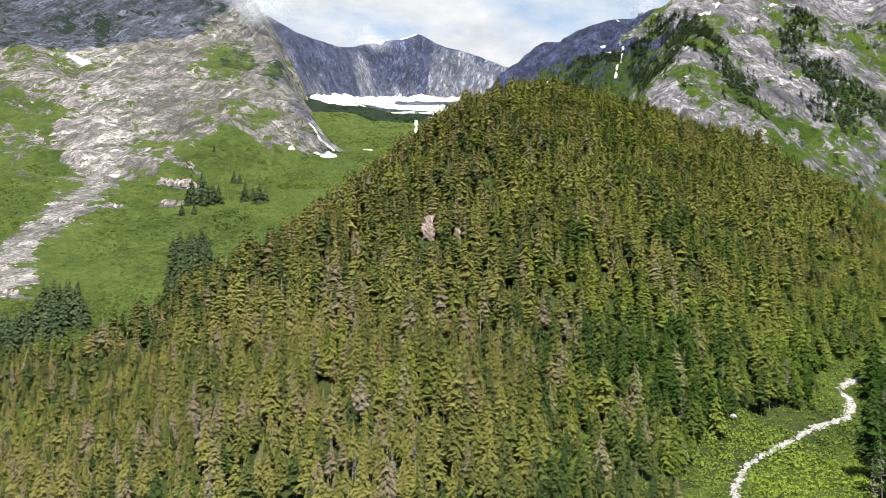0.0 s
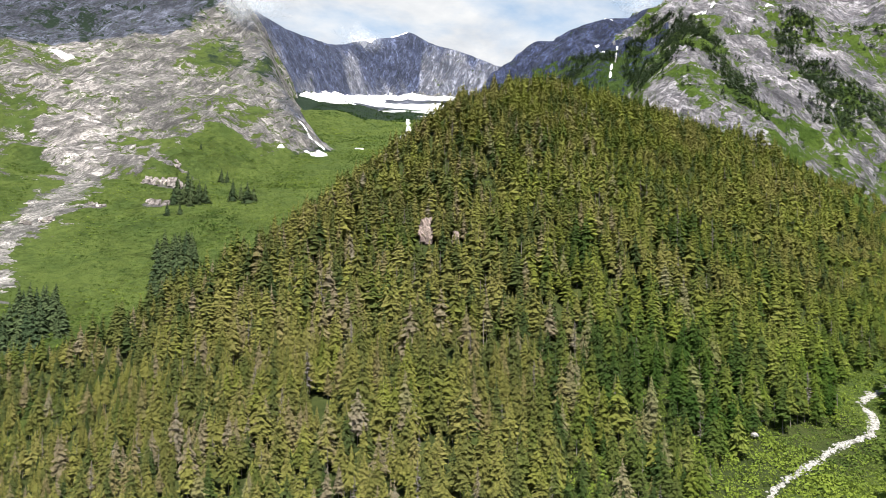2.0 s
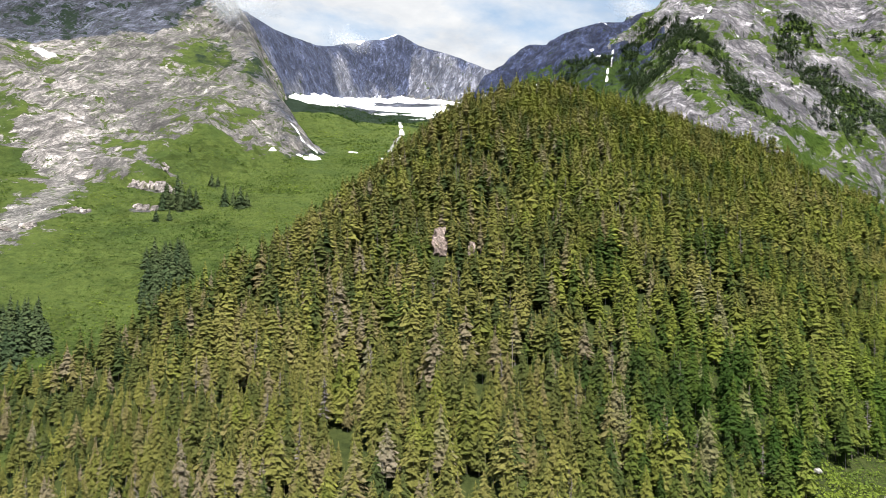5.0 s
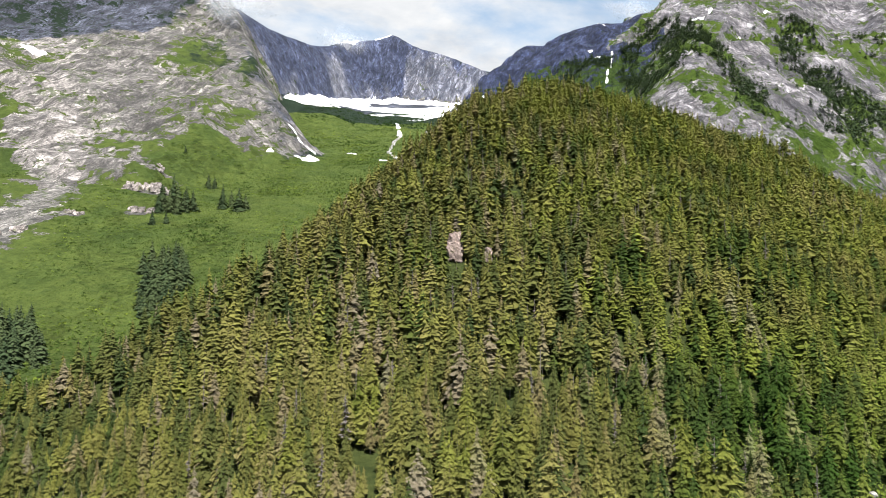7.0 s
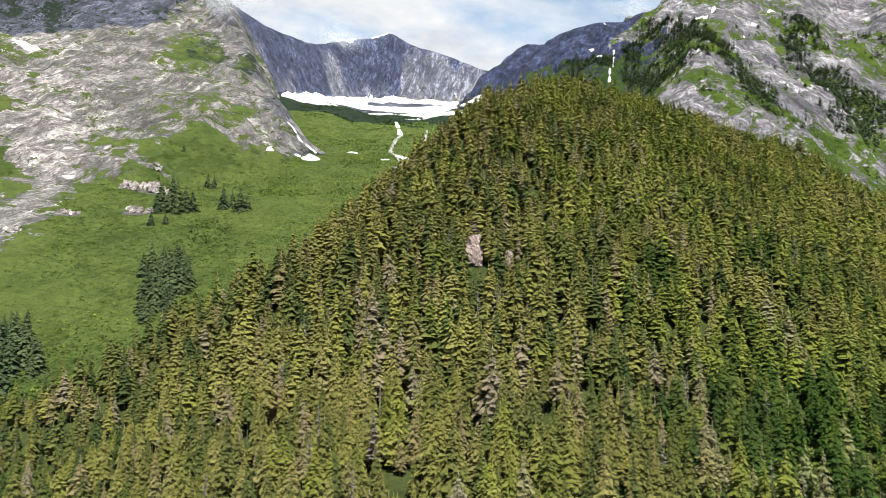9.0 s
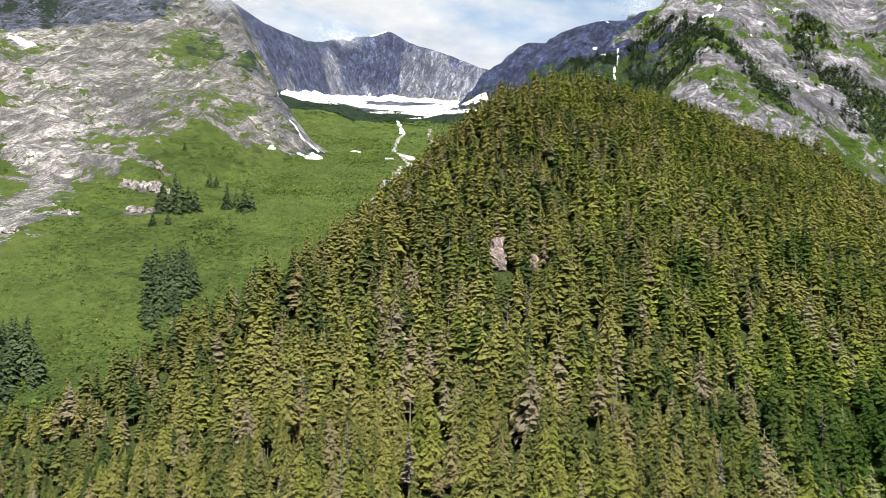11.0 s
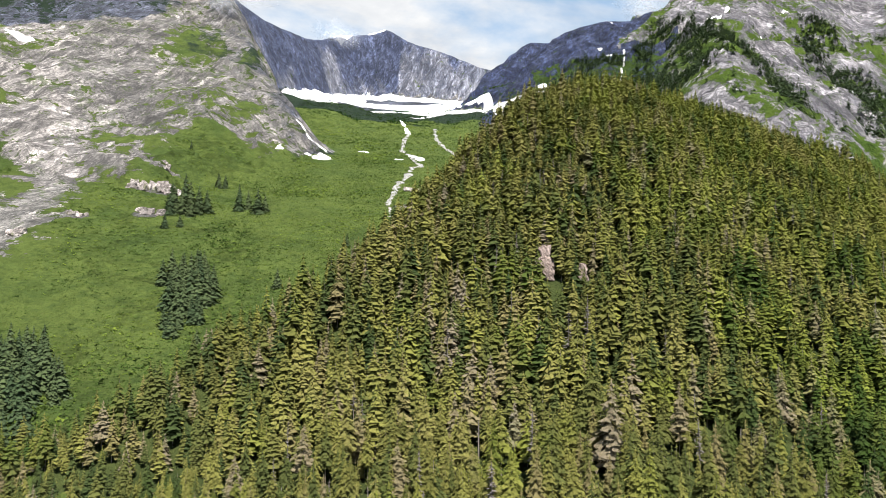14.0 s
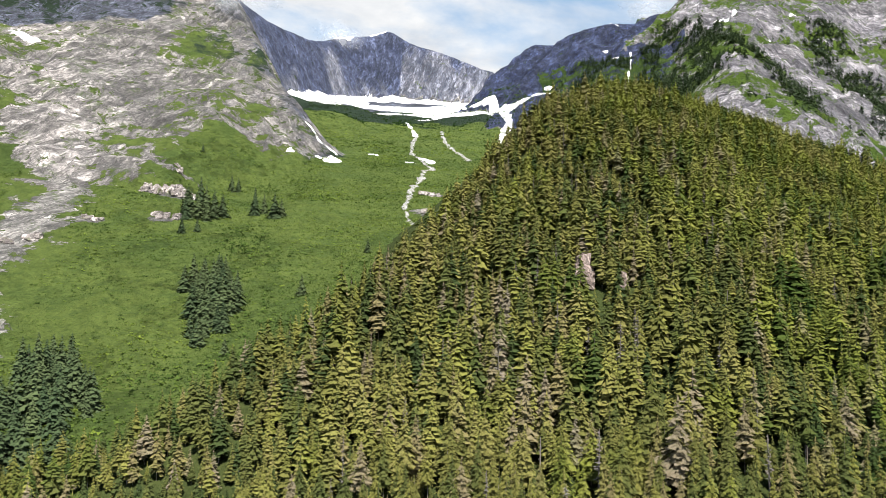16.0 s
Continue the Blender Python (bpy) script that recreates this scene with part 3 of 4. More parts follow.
def branch_set(rng, height, base, radius, tiers, per, sprays):
    """The needles of one conifer: tiers of drooping boughs, each a row of small sprays, shorter towards the top, with thin and full stretches."""
    verts, faces = [], []
    lump = rng.uniform(0.82, 1.14, tiers)
    wide = {1: 0.34, 2: 0.24, 3: 0.19}[sprays]
    for k in range(tiers):
        f = (k + 0.5) / tiers
        reach = radius * min(1.0, 1.22 * (1 - f) ** 0.85) * (0.72 + 0.28 * min(1, f * 6)) * lump[k] + 0.25
        n = max(3, round(per * (0.35 + 0.65 * (1 - f) ** 0.7)))
        first = rng.uniform(0, 6.283)
        for j in range(n):
            a = first + 6.283 * (j + rng.uniform(-0.4, 0.4)) / n
            l = reach * rng.uniform(0.62, 1.18)
            slope = rng.uniform(0.35, 1.05)
            c, s = math.cos(a), math.sin(a)
            hh = base + (height - base) * f + rng.uniform(-1.4, 1.4) * (height - base) / tiers
            for m in range(sprays):
                r0, r1 = l * (0.08 + 0.82 * m / sprays), l * (0.2 + 0.82 * (m + 1) / sprays)
                w = (wide * l + 0.3) * rng.uniform(0.7, 1.3)
                turn = rng.uniform(-0.25, 0.25) * l
                i = len(verts)
                for r, side, lift in ((r0, 0.0, 0.25), (r1 * rng.uniform(0.85, 1.1), w + turn, 0.0), (r1 * rng.uniform(0.85, 1.1), turn - w, 0.0)):
                    verts.append((c * r - s * side, s * r + c * side, hh - slope * r + lift - 0.35 * abs(side) * rng.uniform(0.3, 1.2)))
                faces.append((i, i + 1, i + 2))
    i = len(verts)
    verts += [(0, 0, height + 1.2), (0.35, 0, height - 1.6), (-0.2, 0.3, height - 1.6), (-0.2, -0.3, height - 1.6)]
    faces += [(i, i + 1, i + 2), (i, i + 2, i + 3), (i, i + 3, i + 1)]
    return np.array(verts), np.array(faces)


def pole(height, r0, r1, sides=6, lean=0.0):
    a = np.arange(sides) * 6.2832 / sides
    rings = [(0, r0), (0.35, r0 + (r1 - r0) * 0.4), (1, r1)]
    verts = np.concatenate([np.stack([np.cos(a) * r + lean * f * height * f, np.sin(a) * r, np.full(sides, f * height)], -1) for f, r in rings])
    faces = []
    for k in range(len(rings) - 1):
        for j in range(sides):
            p, q = k * sides + j, k * sides + (j + 1) % sides
            faces += [(p, q, q + sides), (p, q + sides, p + sides)]
    return verts, np.array(faces)


def bare_branches(rng, height, radius, count, start=0.25):
    """Dead limbs: thin three-sided spikes, drooping."""
    verts, faces = [], []
    for k in range(count):
        f = rng.uniform(start, 1.0) ** 0.8
        h = height * f
        l = radius * (1.1 - f) ** 0.7 * rng.uniform(0.3, 1.1) + 0.3
        a = rng.uniform(0, 6.283)
        c, s, t = math.cos(a), math.sin(a), 0.09 + 0.03 * l
        d = rng.uniform(-0.1, 0.45) * l
        i = len(verts)
        verts += [(-s * t, c * t, h + t), (s * t, -c * t, h + t), (0, 0, h - 1.6 * t), (c * l, s * l, h - d), (c * l * 0.55 - s * l * 0.22, s * l * 0.55 + c * l * 0.22, h - 0.75 * d - 0.1 * l), (c * l * 0.5 + s * l * 0.22, s * l * 0.5 - c * l * 0.22, h - 0.7 * d - 0.1 * l)]
        faces += [(i, i + 1, i + 3), (i + 1, i + 2, i + 3), (i + 2, i, i + 3), (i, i + 4, i + 3), (i + 1, i + 3, i + 5)]
    return np.array(verts), np.array(faces)


def leafy_clump(rng, count, flat=0.75):
    """A shrub one metre in radius: many small leaf sprays over a lumpy dome."""
    v = rng.normal(size=(count, 3))
    v /= np.linalg.norm(v, axis=1)[:, None]
    v[:, 2] = np.abs(v[:, 2]) * flat
    v *= rng.uniform(0.6, 1.05, (count, 1))
    t = rng.normal(size=(count, 3))
    t -= (t * v).sum(1)[:, None] * v * 0.7
    t /= np.linalg.norm(t, axis=1)[:, None]
    b = np.cross(v, t)
    b /= np.linalg.norm(b, axis=1)[:, None] + 1e-6
    s = rng.uniform(0.6, 1.4, (count, 1)) / count ** 0.5
    verts = np.concatenate([v - t * s * 0.7 - b * s * 0.5, v + t * s, v + b * s + v * 0.1, ], 1).reshape(-1, 3)
    return verts, np.arange(count * 3).reshape(-1, 3)


def joined(protos, pick, place, scale, turn, tone=None):
    """All copies of some prototypes as one array of vertices and faces."""
    vs, fs, ts, start = [], [], [], 0
    for k, (v, f) in enumerate(protos):
        sel = np.where(pick == k)[0]
        if len(sel) == 0:
            continue
        c, s = np.cos(turn[sel])[:, None], np.sin(turn[sel])[:, None]
        w = np.empty((len(sel), len(v), 3))
        w[..., 0] = (v[:, 0] * c - v[:, 1] * s) * scale[sel, :1] + place[sel, :1]
        w[..., 1] = (v[:, 0] * s + v[:, 1] * c) * scale[sel, :1] + place[sel, 1:2]
        w[..., 2] = v[:, 2] * scale[sel, 1:2] + place[sel, 2:3]
        vs.append(w.reshape(-1, 3))
        fs.append((f[None] + start + (np.arange(len(sel)) * len(v))[:, None, None]).reshape(-1, 3))
        if tone is not None:
            ts.append(np.repeat(tone[sel], len(v)))
        start += len(sel) * len(v)
    return np.concatenate(vs), np.concatenate(fs), (np.concatenate(ts) if ts else None)


def stuff(name, protos, rng, xy, height, tone, mat, label, category, sink=0.3, spread=(0.85, 1.2), pick=None):
    n = len(xy)
    place = np.column_stack([xy, ground(xy[:, 0], xy[:, 1]) - sink])
    pick = rng.randint(0, len(protos), n) if pick is None else pick
    scale = np.column_stack([height * rng.uniform(*spread, n), height])
    v, f, t = joined(protos, pick, place, scale, rng.uniform(0, 6.283, n), tone)
    me = fill_mesh(name, v, f, mat, {"tone": t})
    return tagged(new(name, me), label, category, kind="stuff")


def scatter(rng, x0, x1, y0, y1, step):
    gx, gy = np.meshgrid(np.arange(x0, x1, step), np.arange(y0, y1, step))
    p = np.column_stack([gx.ravel(), gy.ravel()]) + rng.uniform(-0.48, 0.48, (gx.size, 2)) * step
    return p


rng = np.random.RandomState(11)
# crowns of unit height: tall forest trees, plainer ones for the mass of the wood, bare ones
UNIT = 36.0
RICH = [branch_set(rng, 36.0, 36.0 * rng.uniform(0.12, 0.34), rng.uniform(4.0, 5.6), 30, 11, 3) for k in range(9)]


def unit_crowns(count, low, radius, tiers, per, sprays):
    made = []
    for k in range(count):
        v, f = branch_set(rng, UNIT, UNIT * rng.uniform(*low), rng.uniform(*radius), tiers, per, sprays)
        made.append((v / UNIT, f))
    return made


PLAIN = unit_crowns(10, (0.14, 0.42), (3.9, 5.6), 25, 10, 2)
MIDDLE = unit_crowns(8, (0.14, 0.36), (4.1, 5.8), 22, 10, 1)
DISTANT = unit_crowns(8, (0.2, 0.36), (4.4, 6.2), 15, 9, 1)
FAR = unit_crowns(6, (0.05, 0.1), (5.2, 6.8), 8, 7, 1)
TRUNKS = [tuple(a / UNIT if i == 0 else a for i, a in enumerate(pole(35.0, 0.36, 0.05, 4, rng.uniform(-0.0006, 0.0006)))) for k in range(3)]
SNAGS = []
for k in range(5):
    pv, pf = pole(34.0, 0.36, 0.07, 5, rng.uniform(-0.001, 0.001))
    bv, bf = bare_branches(rng, 33.0, rng.uniform(2.6, 4.2), 60)
    SNAGS.append((np.concatenate([pv, bv]) / UNIT, np.concatenate([pf, bf + len(pv)])))
STUBS = []
for k in range(3):
    pv, pf = pole(24.0, 0.5, 0.22, 6, rng.uniform(-0.001, 0.001))
    bv, bf = bare_branches(rng, 23.0, 1.6, 10, 0.5)
    STUBS.append((np.concatenate([pv, bv]) / UNIT, np.concatenate([pf, bf + len(pv)])))
SHRUBS = [leafy_clump(rng, 34) for k in range(6)]
LOW = [leafy_clump(rng, 10, 0.65) for k in range(5)]


def hill_wood():
    p = np.concatenate([scatter(rng, -470, 560, 205, 520, 6.5), scatter(rng, -470, 560, 520, 880, 5.9), scatter(rng, -300, -60, 300, 480, 7.5)])
    young = np.arange(len(p)) >= len(p) - len(scatter(rng, -300, -60, 300, 480, 7.5))
    x, y = p[:, 0], p[:, 1]
    _, d, side = along(HILL_EDGE, x, y)
    _, creek, bank = along(CREEK, x, y)
    over = hill_height(x, y) - valley_height(x, y)
    east = np.clip((x - 100) / 60, 0, 1) * np.clip((y - 380) / 60, 0, 1)
    west = np.clip((-120 - x) / 60, 0, 1)
    ok = (np.where(side > 0, d, 0) < 30) & (x < 0.65 * y + 22) & (x > -20 - 0.635 * y) & (y > 222) & ((over > -9 - 70 * east - 50 * west) | (side <= 0)) & ((creek > 15 + 18 * fbm(x, y, 60, 3)) & ((bank > 0) | (creek > 60)))
    ok |= (bank < 0) & (creek > 9) & (x > 0.61 * y - 5) & (y > 245) & (y < 430)
    ok &= (np.hypot((x + 12) / 8, (y - 500) / 19) > 1) & (np.hypot((x - 9) / 5, (y - 503) / 12) > 1)
    gap = fbm(x, y, 38, 3)
    ok &= (gap > -0.56) | (rng.rand(len(p)) < 0.35) | (x < -60)
    ok &= rng.rand(len(p)) > np.where(y < 460, 0.11, 0.05)
    p, gap, young = p[ok], gap[ok], young[ok]
    x, y = p[:, 0], p[:, 1]
    edge = np.clip(over[ok] / 40, 0.0, 1) + (bank[ok] < 0) * 1.0
    h = rng.normal(22.5, 6.0, len(p)).clip(8, 35) * (0.62 + 0.38 * edge) * (1 + 0.3 * fbm(x, y, 90, 2))
    h *= (1 - 0.22 * np.clip((y - 500) / 110, 0, 1)) * np.where((gap < -0.56) & (x > -60), 0.6, 1.0) * np.where(young, 0.72, 1.0)
    tone = 0.47 + 0.08 * np.clip((y - 480) / 80, 0, 1) + 0.10 * np.clip((x - 60) / 60, 0, 1) * np.clip((y - 420) / 60, 0, 1) + np.where(y > 500, 0.25, 0.22) * rng.normal(size=len(p)).clip(-2.0, 1.3) + 0.3 * fbm(x, y, 26, 2) + 0.24 * fbm(x, y, 80, 3) + 0.06 * np.clip((40 - x) / 200, -1, 0.6) - 0.05
    tone = tone - 0.03 * np.clip((-70 - x) / 90, 0, 1) * np.clip((470 - y) / 60, 0, 1)
    tone = tone - 0.32 * np.clip((x + 5) / 50, 0, 1) * np.clip((430 - y) / 40, 0, 1)
    worn = rng.rand(len(p)) < 0.13 + 0.35 * np.clip(fbm(x + 300, y, 60, 3), 0, 1)
    tone = tone + 0.22 * np.clip(1 - creek[ok] / 75, 0, 1) - 0.5 * (bank[ok] < 0) * (x > 140)
    tone = np.where(worn & (x < 150), rng.uniform(0.74, 0.94, len(p)), tone.clip(0, 0.70))
    kind = rng.rand(len(p))
    kind = np.where((kind > 0.93) & (fbm(x + 90, y, 70, 2) > -0.12), 2, np.where((kind > 0.92) & (kind < 0.93), 1, 0))
    return p, h, tone, kind


WOOD, WOOD_H, WOOD_TONE, WOOD_KIND = hill_wood()
near = (WOOD[:, 0] > -165) & (WOOD[:, 0] < 45) & (WOOD[:, 1] > 318) & (WOOD[:, 1] < 396)
NEAR_ID = np.where(near)[0][:300]
REST = np.ones(len(WOOD), bool)
REST[NEAR_ID] = False
live, dead, stub = REST & (WOOD_KIND == 0), REST & (WOOD_KIND == 2), REST & (WOOD_KIND == 1)
lower, middle, upper = live & (WOOD[:, 1] < 405), live & (WOOD[:, 1] >= 405) & (WOOD[:, 1] < 540), live & (WOOD[:, 1] >= 540)
stuff("forest", PLAIN, rng, WOOD[lower], WOOD_H[lower], WOOD_TONE[lower], MAT_NEEDLE_MANY, "dense forest of green and olive conifers low on the knoll", "forest", spread=(1.0, 1.5))
stuff("forest", MIDDLE, rng, WOOD[middle], WOOD_H[middle], WOOD_TONE[middle], MAT_NEEDLE_DENSE, "dense forest of green and olive conifers halfway up the knoll", "forest", spread=(1.0, 1.5))
stuff("forest", DISTANT, rng, WOOD[upper], WOOD_H[upper], WOOD_TONE[upper], MAT_NEEDLE_DENSE, "dense forest of green and olive conifers high on the knoll", "forest", spread=(1.0, 1.5))
stuff("forest_trunks", TRUNKS, rng, WOOD[lower | middle], WOOD_H[lower | middle], WOOD_TONE[lower | middle], MAT_BARK, "grey trunks among the conifers", "tree trunks", spread=(0.7, 1.1))
stuff("dead_trees", SNAGS, rng, WOOD[dead], WOOD_H[dead] * 0.95, WOOD_TONE[dead], MAT_DEAD, "bleached dead conifers standing in the forest", "dead trees")
stuff("broken_trunks", STUBS, rng, WOOD[stub], WOOD_H[stub], WOOD_TONE[stub], MAT_DEAD, "broken bare pale trunks in the forest", "dead trees")


def single_trees():
    crowns = [fill_mesh("crown", v, f, MAT_NEEDLE) for v, f in RICH]
    tv, tf = pole(35.0, 0.45, 0.06, 7)
    trunk = fill_mesh("trunk", tv, tf, MAT_BARK, smooth=True)
    bare = [(fill_mesh("trunk", *pole(34.0, 0.5, 0.08, 7, rng.uniform(-0.001, 0.001)), MAT_DEAD, smooth=True), fill_mesh("bare_crown", *bare_branches(rng, 33.0, rng.uniform(2.4, 3.8), 110), MAT_DEAD)) for k in range(4)]
    for i in NEAR_ID:
        x, y = WOOD[i]
        s = WOOD_H[i] / UNIT
        m = Matrix.LocRotScale((x, y, float(ground(x, y)) - 0.3), Euler((rng.normal() * 0.02, rng.normal() * 0.02, rng.uniform(0, 6.28))), (s * rng.uniform(1.0, 1.4), s * rng.uniform(1.0, 1.4), s))
        if WOOD_KIND[i] == 0:
            tree = tagged(new("conifer"), "tall green conifer with drooping boughs on the slope", "tree", "trees of the knoll")
            parts = [new("trunk", trunk), new("crown", crowns[rng.randint(len(crowns))])]
        else:
            tree = tagged(new("dead_conifer"), "bleached dead conifer with bare limbs on the slope", "dead tree", "dead trees of the knoll")
            a, b = bare[rng.randint(len(bare))]
            parts = [new("trunk", a), new("bare_crown", b)]
        tree.matrix_world = m
        for o in parts:
            o.parent = tree


single_trees()


def brush(name, x0, x1, y0, y1, step, keep, size, protos, label, light=0.42, vary=0.6):
    p = scatter(rng, x0, x1, y0, y1, step)
    p = p[keep(p[:, 0], p[:, 1])]
    h = size * rng.uniform(0.55, 1.3, len(p)) ** 1.5 * (1 + 0.8 * fbm(p[:, 0], p[:, 1], 40, 3))
    tone = (light + vary * fbm(p[:, 0], p[:, 1], 60, 3) + 0.12 * rng.normal(size=len(p))).clip(0, 1)
    return stuff(name, protos, rng, p, h, tone, MAT_LEAF, label, "bushes", spread=(1.0, 1.5))


def by_creek(x, y):
    _, d, _ = along(CREEK, x, y)
    _, e, side = along(HILL_EDGE, x, y)
    return (d > 2.6) & (d < 110) & (y < 640) & (x < 0.65 * y + 24) & ((hill_height(x, y) - valley_height(x, y)) < 30)


brush("alder_thicket", -40, 420, 215, 640, 3.3, by_creek, 2.7, SHRUBS, "bright green alder thicket along the stony creek", 0.82, 0.5)


def wood_gaps(x, y):
    _, d, side = along(HILL_EDGE, x, y)
    _, c, _ = along(CREEK, x, y)
    return (side <= 0) & (fbm(x, y, 38, 3) < -0.5) & (c > 20) & (x > -70) & (y > 250)


brush("understory", -400, 420, 250, 780, 4.6, wood_gaps, 2.4, SHRUBS, "bright green broadleaf bushes in forest gaps", 0.8)


def left_apron(x, y):
    o = np.argmax(np.array([valley_height(x, y), hill_height(x, y), left_height(x, y)]), axis=0)
    _, d, side = along(BRUSH_LINE, x + 30 * fbm(x, y, 55, 4), y + 30 * fbm(x + 700, y, 55, 4))
    return ((o == 0) | ((o == 2) & (side < 0) & (d > 6))) & (x < -40 + 0.1 * y) & (near_line(TONGUE, x, y, 24) < 0.3) & (blob(x, y, OUTCROPS) < 0.3)


brush("slope_brush", -520, 30, 420, 1180, 3.9, left_apron, 1.75, LOW, "low green brush covering the avalanche slope", 0.54, 0.36)


# ---- trees of the slopes ----
def dark_needles(n):
    pos = n.add("ShaderNodeTexCoord").outputs["Object"]
    tone = n.add("ShaderNodeObjectInfo").outputs["Random"]
    c = n.mix(tone, (0.034, 0.052, 0.026), (0.066, 0.086, 0.038))
    c = n.mix(n.ramp(n.noise(pos, 1.6, 3.0, 0.7), [(0.35, (0.5,)), (0.6, (0.0,))]), c, (0.026, 0.040, 0.020))
    return n.add("ShaderNodeBsdfDiffuse", {"Color": c}).outputs[0]


MAT_DARK_NEEDLE = material("dark_spruce_needles", dark_needles)


def far_meadow(x, y):
    return (np.argmax(np.array([valley_height(x, y), left_height(x, y)]), axis=0) == 0) & (blob(x, y, OUTCROPS) < 0.3)


brush("valley_brush", -260, 190, 1180, 1520, 7.5, far_meadow, 2.6, LOW, "green brush on the upper valley floor", 0.5, 0.6)
brush("dark_scrub", -260, 190, 1540, 1740, 8.0, far_meadow, 3.4, LOW, "dark stunted scrub on the hummocks below the snow", 0.02, 0.3)


def lone_spruces():
    """The spruces that stand apart on the brushy slope, singly and in groves."""
    crowns = []
    for k in range(4):
        v, f = branch_set(rng, 24.0, 0.8, rng.uniform(4.2, 5.4), 26, 12, 3)
        crowns.append(fill_mesh("crown", v, f, MAT_DARK_NEEDLE))
    trunk = fill_mesh("trunk", *pole(23.0, 0.4, 0.05, 6), MAT_BARK, smooth=True)

    def plant(x, y, h, label):
        tree = tagged(new("spruce"), label, "tree", "spruces on the open slope")
        tree.matrix_world = Matrix.LocRotScale((x, y, float(ground(x, y)) - 0.3), Euler((0, 0, rng.uniform(0, 6.28))), (h / 24 * rng.uniform(1.15, 1.5),) * 2 + (h / 24,))
        for name, me in (("trunk", trunk), ("crown", crowns[rng.randint(len(crowns))])):
            new(name, me).parent = tree

    for x, y, h in ((-298, 840, 24), (-288, 846, 34), (-281, 838, 28), (-276, 850, 23), (-293, 830, 25), (-277, 790, 12), (-289, 786, 14), (-266, 840, 22), (-272, 830, 21), (-302, 850, 21), (-285, 824, 24), (-295, 821, 19), (-276, 820, 19)):
        plant(x, y, h, "dark green spruce in a clump on the brushy slope")
    for x, y, h in ((-279, 945, 19), (-272, 947, 16), (-238, 852, 26), (-230, 858, 19), (-217, 836, 24), (-211, 841, 17), (-325, 1003, 11), (-127, 748, 12), (-172, 660, 14), (-210, 590, 10)):
        plant(x, y, h, "lone dark spruce standing in green brush")
    for cx, cy, rx, ry, n in ((-240, 684, 18, 24, 20), (-229, 648, 15, 20, 14), (-226, 612, 13, 18, 10), (-290, 545, 16, 18, 16), (-274, 505, 22, 24, 24), (-274, 462, 24, 24, 18)):
        for k in range(n):
            a, r = rng.uniform(0, 6.28), rng.rand() ** 0.5
            plant(cx + rx * r * math.cos(a), cy + ry * r * math.sin(a), rng.uniform(14, 26), "dark spruce in a dense grove below the slope")


lone_spruces()

STANDS = [[(480, 1589), (502, 1532), (481, 1375), (469, 1262), (478, 1219)], [(451, 1560), (414, 1505), (400, 1429), (364, 1235), (345, 1120)], [(486, 1490), (422, 1270), (370, 1085)], [(425, 1085), (421, 1044), (430, 1023), (415, 973)], [(663, 1342), (617, 1242), (636, 1232), (632, 1194), (601, 1109), (604, 1082), (617, 1063), (638, 1052), (720, 1060)], [(644, 1198), (642, 1137), (677, 1137), (697, 1129), (740, 1110)], [(539, 1020), (558, 1013), (599, 1037)], [(692, 1369), (699, 1344), (702, 1314)], [(324, 1594), (345, 1560), (372, 1530)], [(255, 1500), (300, 1545)]]


def mountain_trees():
    p = scatter(rng, 240, 860, 820, 1720, 5.2)
    x, y = p[:, 0], p[:, 1]
    ok = bands(STANDS, x, y, 17) * (1 + 1.0 * fbm(x, y, 50, 3)) > rng.uniform(0.1, 0.9, len(p))
    ok |= (rng.rand(len(p)) < 0.01 + 0.22 * np.clip(fbm(x, y, 60, 3), 0, 1)) & (ground(x, y) < 640)
    ok &= bands(RIGHT_SLABS, x, y, 22) < 0.75 + 0.3 * rng.rand(len(p))
    p = p[ok]
    stuff("mountain_conifers", FAR, rng, p, rng.uniform(8, 19, len(p)), 0.09 * rng.rand(len(p)), MAT_DARK_NEEDLE, "dark conifers clinging to rocky mountain ledges", "trees", spread=(1.0, 1.4))
    q = scatter(rng, -760, -120, 900, 1500, 10.0)
    q = q[(rng.rand(len(q)) < 0.05) & (fbm(q[:, 0], q[:, 1], 60, 3) > 0.05)]
    stuff("ledge_shrubs", LOW, rng, q, rng.uniform(1.5, 3.5, len(q)), 0.1 + 0.2 * rng.rand(len(q)), MAT_LEAF, "dark shrubs on granite ledges", "bushes")


mountain_trees()

# ---- snow, streams and stones ----


def sheet(name, mask, x0, x1, y0, y1, step, mat, thick, label, category, kind="structure"):
    """A thin body lying on the land where mask is above zero, tapering out at its edge."""
    gx, gy = np.arange(x0, x1, step), np.arange(y0, y1, step)
    X, Y = np.meshgrid(gx, gy)
    m = mask(X, Y)
    Z = ground(X, Y) + np.clip(m * 3, -0.6, 1.0) * thick
    ids = np.arange(X.size).reshape(X.shape)
    quads = np.stack([ids[:-1, :-1], ids[:-1, 1:], ids[1:, 1:], ids[1:, :-1]], -1).reshape(-1, 4)
    keep = (m.ravel()[quads] > 0).any(axis=1)
    used, inverse = np.unique(quads[keep], return_inverse=True)
    pts = np.stack([X, Y, Z], -1).reshape(-1, 3)[used]
    return tagged(new(name, fill_mesh(name, pts, inverse.reshape(-1, 4), mat, smooth=True)), label, category, kind=kind)


